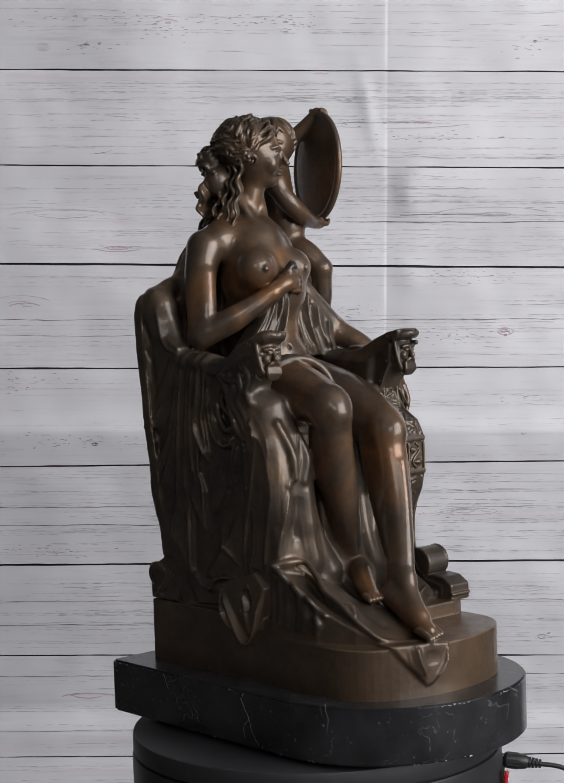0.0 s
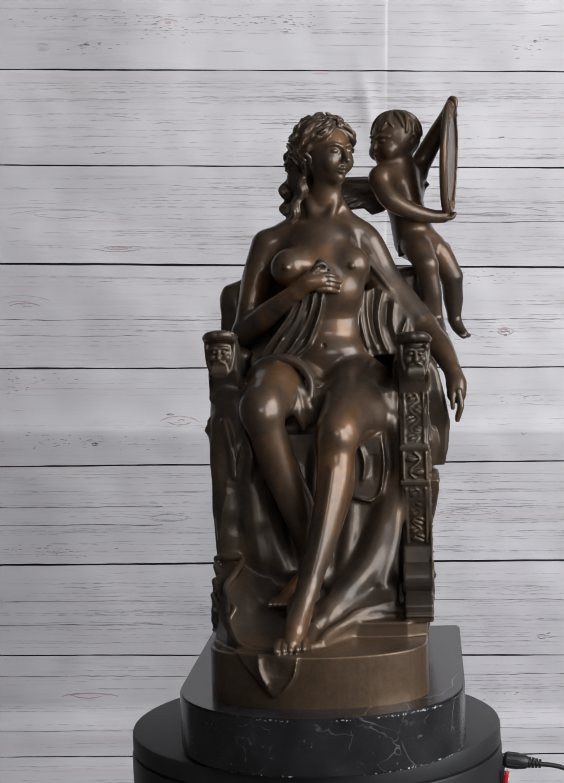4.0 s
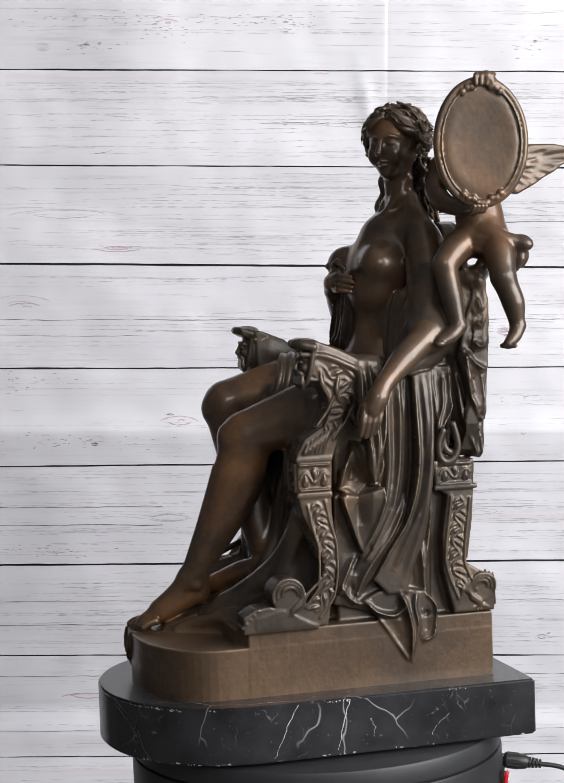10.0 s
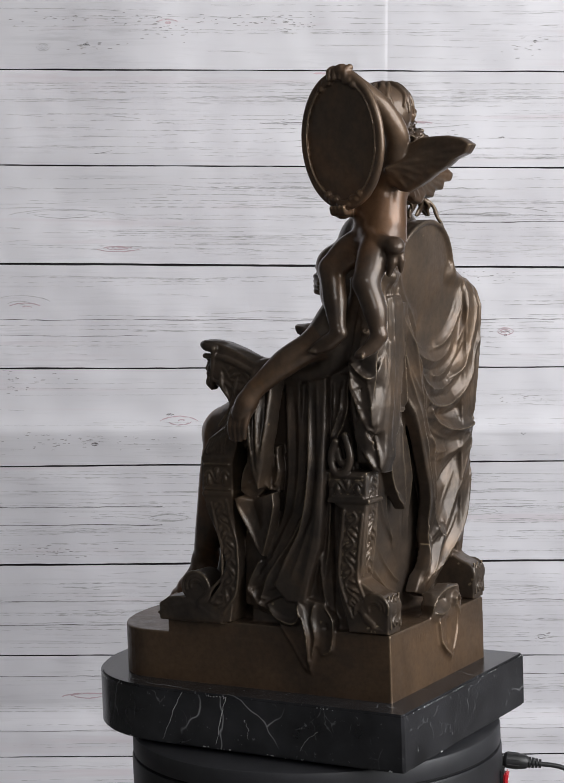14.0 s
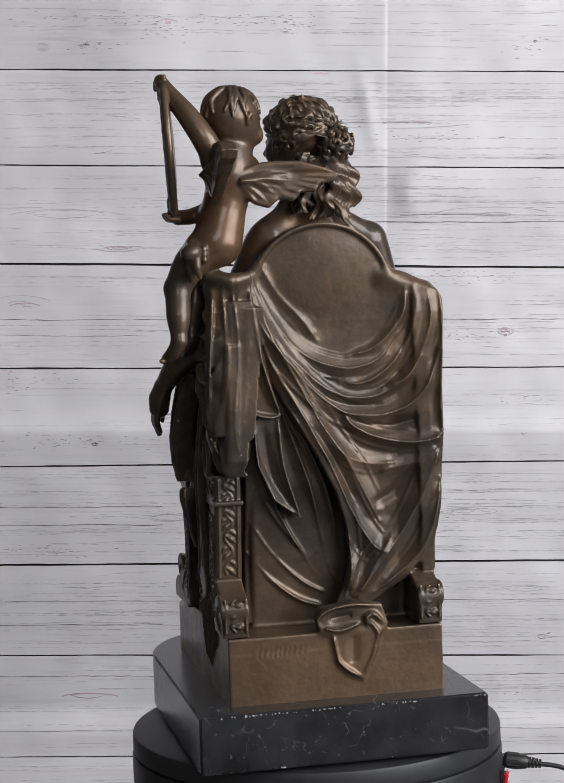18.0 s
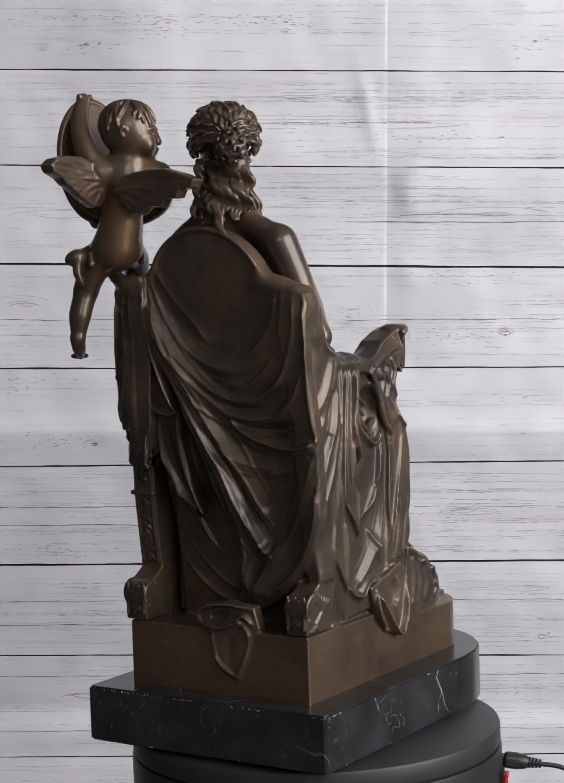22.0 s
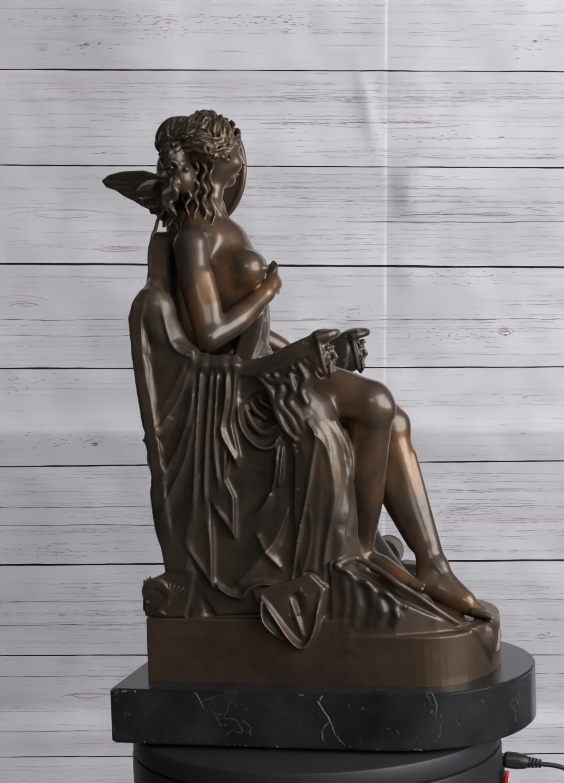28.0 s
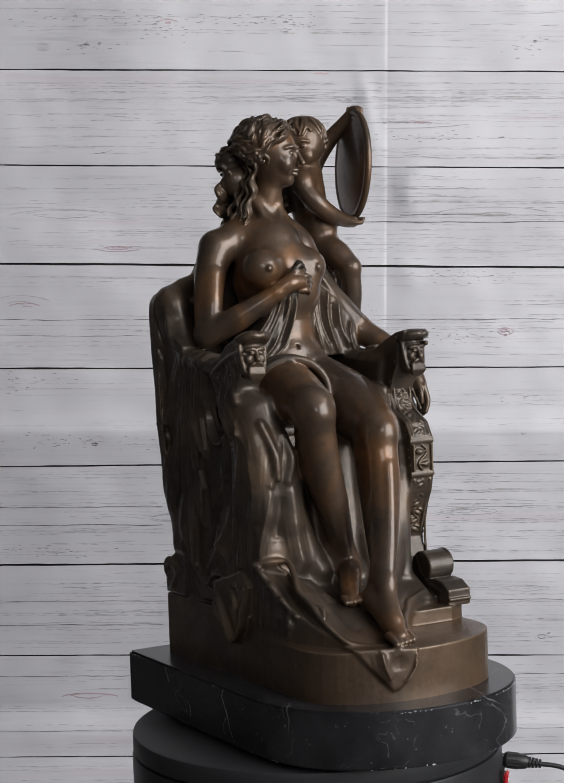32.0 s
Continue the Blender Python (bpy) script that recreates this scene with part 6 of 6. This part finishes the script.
clay.cloth(0, -1, [(62, 253), (48, 250), (31, 247), (33, 225), (36, 209), (32, 187), (34, 181), (39, 192), (42, 172), (36, 160), (37, 133), (50, 153), (53, 158), (52, 132), (53, 100), (66, 120), (71, 130), (68, 147), (66, 193)], lambda u, v: 62.5 + 0.0 * u, [
    (3.5, 3.4, [(55, 249), (58, 219), (61, 186), (65, 147)]),
    (3, 3, [(48, 247), (52, 216), (55, 183), (56, 153)]),
    (4, 3.6, [(38, 246), (39, 225), (43, 206), (37, 191), (33, 183)]),
    (1.4, 4.0, [(32, 246), (33, 225), (36, 209), (32, 187)]),
    (2.4, 5, [(43, 200), (40, 176), (36, 164), (37, 135)]),
    (1.4, 4.0, [(52, 156), (43, 145), (37, 135)]),
    (1.4, 4.0, [(67, 147), (70, 130), (65, 120), (53, 102)]),
    (2, 5, [(55, 147), (53, 127), (53, 104)]),
    (3, 3.2, [(44, 247), (46, 219), (48, 192), (46, 166)]),
    (-2.5, 4, [(51, 240), (55, 205), (58, 170)]),
    (-2.5, 3.6, [(41, 240), (43, 218), (46, 200)])], 8, 3.4)
for y, r in ((60, 2.4), (54, 3.4), (47, 2.6), (41, 3.6), (34, 2.6)):
    clay.chain([(-44, y + 1, 248), (-55, y, 250.5), (-62, y - 1, 247)], [r, r, r * 0.8], 4, 5)
clay.cloth(0, -1, [(60, 257), (74, 264), (80, 284), (84, 296), (96, 297), (101, 279), (100, 259), (95, 226), (93, 203), (93, 190), (91, 160), (89, 130), (86, 112), (70, 112), (62, 160)], lambda u, v: 62.5 - 0.016 * np.clip(u - 80, 0, 40) ** 2, [
    (3, 7, [(62, 247), (70, 228), (82, 210), (95, 198)]),
    (3, 7, [(60, 236), (66, 209), (80, 180), (91, 160)]),
    (3, 7, [(60, 216), (68, 186), (81, 160), (88, 141)]),
    (2.5, 6, [(64, 252), (76, 229), (93, 212)]),
    (2.5, 3, [(61, 253), (72, 258), (77, 270), (80, 288)]),
    (-2, 8, [(70, 205), (84, 182)]),
    (-2, 7, [(66, 232), (78, 212)])], 9, 4.0)
# its end over the edge: a hollow tongue with a rolled rim
clay.cloth(0, -1, [(26, 98), (20, 77), (9, 66), (-8, 60), (-17, 72), (-23, 100), (-13, 110), (4, 104)], lambda u, v: 63.5 + 0.0 * u, [
    (6, 3.6, [(20, 95), (10, 80), (0, 66), (-8, 62), (-15, 72), (-20, 98)]),
    (4, 3, [(20, 94), (19, 79), (10, 68)]),
    (-4, 7, [(-2, 98), (-6, 82)]),
    (2.5, 3, [(1, 94), (-4, 80), (-8, 67)])], 9)
# the robe that hides the front of the right arm
clay.cloth(1, -1, [(-60, 230), (-44, 236), (-36, 212), (-28, 170), (-20, 120), (-22, 78), (-56, 78), (-61, 140), (-61, 196)],
           lambda u, v: np.interp(v, [90, 120, 160, 200, 218, 236], [36, 36, 34, 28, 18, 2]) - np.clip(-50 - u, 0, 20) ** 2 * 0.055, [
    (5, 7, [(-62, 216), (-62, 190), (-65, 160), (-63, 125)]),
    (5, 5, [(-40, 204), (-46, 182), (-52, 164)]),
    (4, 7, [(-50, 166), (-57, 140), (-61, 118)]),
    (3, 8, [(-36, 168), (-34, 140), (-30, 112)]),
    (-4, 9, [(-52, 204), (-56, 172), (-58, 142)]),
    (-3, 9, [(-42, 162), (-46, 130)])], 14, 6)

folds([([(-53, -14, 222), (-53, -26, 192), (-53, -30, 150)], [6, 8, 7]),
       ([(-46, -20, 218), (-39, -29, 184), (-34, -31, 142)], [7, 8.5, 7])], 8)
folds([([(-53, -30, 208), (-48, -37, 190), (-46, -39, 172)], [1.6, 2.2, 1.4]), ([(-38, -34, 200), (-35, -38, 184), (-38, -38, 170)], [1.4, 2.0, 1.4])], 4)
# across the lap and between the legs
folds([([(40, 42, 240), (12, 24, 226), (-10, 16, 236), (-34, 22, 240)], [4, 4.5, 4.5, 4.5]),
       ([(-4, 2, 240), (-8, -14, 237), (-6, -26, 226), (2, -24, 205)], [3, 3.2, 3.2, 3]),
       ([(2, 4, 236), (-2, -14, 231), (2, -24, 216)], [3, 3.2, 3]),
       ([(-12, 6, 247), (-19, -8, 246), (-16, -24, 234), (-8, -30, 214)], [2.4, 2.6, 2.8, 2.5]),
       ([(18, 14, 227), (10, 6, 228), (3, 2, 232), (0, 12, 238)], [2.4, 3, 3, 2.4]),
       ([(3, 24, 304), (8, 20, 309), (13, 21, 311), (18, 25, 307)], [1.3, 1.7, 1.3]), ([(6, 25, 306), (11, 22, 313), (16, 26, 308)], [1.2, 1.5, 1.2]),
       ([(-5, -23, 226), (-4, -28, 214), (0, -28, 202)], [2.6, 4.0, 2.0]), ([(-1, -23, 226), (4, -25, 215), (7, -23, 206)], [2.4, 3.2, 1.6])])
clay.egg((-4, -22, 227), (6, 5, 4.5), (0, 20, 0), 1.5)                       # the knot of the girdle
clay.cloth(1, -1, [(-6, 296), (13, 296), (13, 284), (9, 270), (3, 256), (-8, 246), (-38, 242), (-28, 256), (-17, 270), (-8, 284)], lambda u, v: -27.5 - 0.004 * (u + 4) ** 2, [
    (3.5, 3, [(12, 292), (11, 280), (6, 266), (0, 254), (-9, 247)]),
    (4, 3.2, [(7, 294), (4, 280), (-3, 266), (-10, 254), (-18, 246)]),
    (4, 3.2, [(1, 294), (-4, 280), (-11, 267), (-19, 256), (-26, 246)]),
    (4, 3.2, [(-4, 293), (-9, 280), (-18, 267), (-27, 256), (-35, 245)]),
    (-3, 2.6, [(4, 288), (0, 272), (-8, 258)]),
    (-3, 2.6, [(-2, 288), (-8, 273), (-17, 258)]),
    (-2.5, 2.6, [(9, 286), (4, 270), (-3, 256)])], 14, 3.0)
for i, (y0, y1, lift) in enumerate(((12, -8, 0.0), (6, -16, 0.8), (0, -22, 0.2), (18, 2, -2.0))):
    clay.chain([(-17 + (22.5 + lift) * math.cos(a), y0 + (y1 - y0) * (math.pi * 0.98 - a) / math.pi, 227.5 + (20.5 + lift) * math.sin(a)) for a in np.linspace(math.pi * 0.98, -0.25, 9)], [2.0, 2.6, 2.8, 2.2], 2.2, 3)
clay.plate([(2, 204), (-14, 196), (-20, 160), (-26, 126), (-40, 98), (-60, 84), (-60, 76), (2, 76)], 0, -46, 60, 5, 5)
folds([([(58, -14, 206), (62, -19, 186), (61, -24, 152), (58, -30, 125), (50, -42, 98)], [3, 3.4, 4, 4, 4]),
       ([(54, -12, 200), (56, -16, 180), (55, -18, 150)], [2.4, 2.8, 2.4]),
       ([(46, -12, 200), (47, -16, 170), (50, -20, 140), (46, -30, 110)], [3, 3.6, 3.6, 3]),
       ([(8, -12, 190), (6, -20, 160), (10, -28, 126), (14, -44, 98)], [3, 4, 4.5, 4]),
       ([(-6, -14, 170), (-4, -24, 134), (2, -38, 102)], [4, 5, 5]),
       ([(30, -12, 190), (30, -18, 160), (28, -26, 126), (20, -46, 96)], [3, 3.6, 4, 4]),
       ([(60, -50, 82), (42, -60, 84), (28, -74, 80), (16, -88, 76), (12, -98, 72)], [2.4, 3, 3.2, 3, 2.2]),
       ([(34, -54, 86), (20, -66, 86), (8, -78, 80)], [4, 5, 4])], 5)
folds([([(58, -20, 160), (50, -28, 128), (38, -42, 106), (16, -64, 88)], [5, 7, 8, 6]),
       ([(52, -20, 140), (40, -32, 112), (24, -50, 92)], [5, 7, 7]),
       ([(-34, -14, 190), (-36, -26, 150), (-30, -34, 116)], [5, 6, 6]),
       ([(-22, -14, 180), (-22, -26, 140), (-14, -36, 108)], [4, 5, 5])], 8)
# a flap of the robe that hangs under the left thigh, with a rounded rim
clay.cloth(1, -1, [(30, 190), (43, 194), (52, 196), (54, 176), (51, 157), (43, 151), (31, 154)], lambda u, v: 25.0 + (190 - v) * 0.06, [
    (3, 2.4, [(52, 194), (53, 176), (50, 158), (43, 152), (34, 154)]),
    (3, 3.5, [(36, 192), (40, 178), (38, 164)]),
    (-2.5, 6, [(46, 184), (45, 166)])], 10, 4.5)
# the cloth under the right foot: a sloping sheet with a crinkled hem that steps down to a tongue over the front edge
def mound(u, v):
    return np.interp(v, [-120, -110, -95, -82, -67, -41, -28], [68.5, 72, 82, 92, 102, 115, 118]) - np.clip(u + 50, 0, 60) * np.interp(v, [-112, -95, -82, -67, -41, -28], [0.05, 0.12, 0.2, 0.34, 0.62, 0.72])
clay.cloth(2, 1, [(-62, -26), (-55, -35), (-43, -41), (-46, -55), (-51, -67), (-49, -82), (-46, -95), (-39, -106), (-26, -111), (-10, -117), (2, -115), (8, -84), (10, -24)], mound, [
    (2.5, 9, [(-40, -44), (-38, -62), (-36, -84)]), (3, 8, [(-24, -30), (-26, -52), (-30, -70)]), (-2.5, 9, [(-30, -62), (-28, -80), (-24, -98)])], 7, 1.6)
clay.cloth(2, 1, [(-60.4, -26), (-60.4, -31), (-60.4, -50), (-59, -68), (-55, -78), (-48.5, -93), (-40, -105), (-27, -110), (-10, -116), (2, -114), (8, -84), (10, -24)],
           lambda u, v: np.minimum(mound(u, v) - 2.5, np.interp(v, [-120, -84, -73, -50, -31], [66, 84, 90, 103, 113])), [
    (1.4, 2.6, [(-58, -36), (-57, -52), (-55, -68)]), (-1.5, 3, [(-53, -42), (-55, -56), (-55, -70)])], 52, 1.6)
hem = [(-61.5, -31, 116), (-54, -36, 117.5), (-43, -41, 117), (-46, -55, 110), (-51, -67, 103), (-49, -76, 97), (-48.5, -82, 93), (-47.5, -89, 87.5), (-45, -96, 82), (-39, -106, 74), (-26, -111, 71), (-12, -117, 70)]
clay.chain(hem, [1.8, 2.1, 1.8, 1.4, 1.0], 3.0, 5)
clay.chain([(-47, -80, 94), (-44, -85, 92), (-46, -90, 88)], [1.5, 2.2, 1.4], 1.2)
clay.chain([(-60.5, -31, 114), (-61, -38, 111), (-57.5, -43, 104), (-60.8, -50, 104), (-58, -56, 97), (-60.5, -63, 97), (-57, -69, 90), (-57, -74, 88)], [1.8, 2.0, 1.5], 2.4, 5)
for y, z, r in ((-35, 107, 1.4), (-42, 101, 2.4), (-53, 97, 1.6), (-58, 92, 2.6), (-68, 86, 1.6)):       # soft pleats under it
    clay.chain([(-59.6, y, z), (-59.8, y - 1.5, (z + 78) / 2), (-59.2, y + 1, 78)], [1.0, r, r * 0.6], 4.5)
# and the smooth spread of it on the other side of the foot
clay.cloth(2, 1, [(58, -38), (58, -56), (44, -64), (33, -70), (23, -83), (13, -98), (6, -106), (-6, -100), (-6, -38)], lambda u, v: np.interp(v, [-108, -83, -70, -56, -38], [69.5, 75, 84.5, 89, 98]) + 0.12 * np.clip(24 - u, 0, 30), [
    (1.8, 3, [(56, -56), (44, -63), (33, -69), (23, -82), (13, -97)]), (3, 6, [(40, -46), (26, -62), (14, -80)]), (-2.5, 7, [(32, -50), (18, -72)])], 34, 3.5)
def front_edge(u):
    return 80 + 47 * np.sqrt(np.clip(1 - ((u - 9) / 69.8) ** 2, 0.01, 1)) ** 0.85
clay.cloth(1, -1, [(-41, 71), (-26, 71), (-8, 70), (-1, 69), (-3, 58), (-8, 50), (-14, 45), (-18, 44), (-24, 50), (-32, 59)], lambda u, v: front_edge(u) + 1.4 + 0.0 * v, [
    (1.0, 5, [(-40, 69), (-30, 56), (-19, 46)]), (4.0, 6, [(-26, 70), (-25, 60), (-20, 50)]), (3, 2.6, [(-1, 68), (-4, 57), (-12, 47)]), (-2, 7, [(-14, 66), (-13, 56)])], 12, 2.6)
# worn letters on the ground's back
for i, (x, h) in enumerate(((60, 3), (57, 2), (53, 2), (50, 3), (47, 2), (44, 2), (41, 2), (38, 2), (34, 2.5), (31, 2))):
    clay.limb((x, 101, 69 - h), (x - 1.2, 101, 69 + h), 0.7, 0.7, 0.4, True)

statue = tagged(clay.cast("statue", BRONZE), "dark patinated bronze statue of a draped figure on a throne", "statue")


def motions():
    """The platter, the marble plinth and the statue turn together."""
    rows = [(float(t), Matrix.Translation((0, 0, TOP)) @ Matrix.Rotation(radians(TURN_START + TURN_RATE * t), 4, "Z")) for t in range(33)]
    for thing in (statue, marble_plinth, platter):
        walk(thing, rows)

motions()
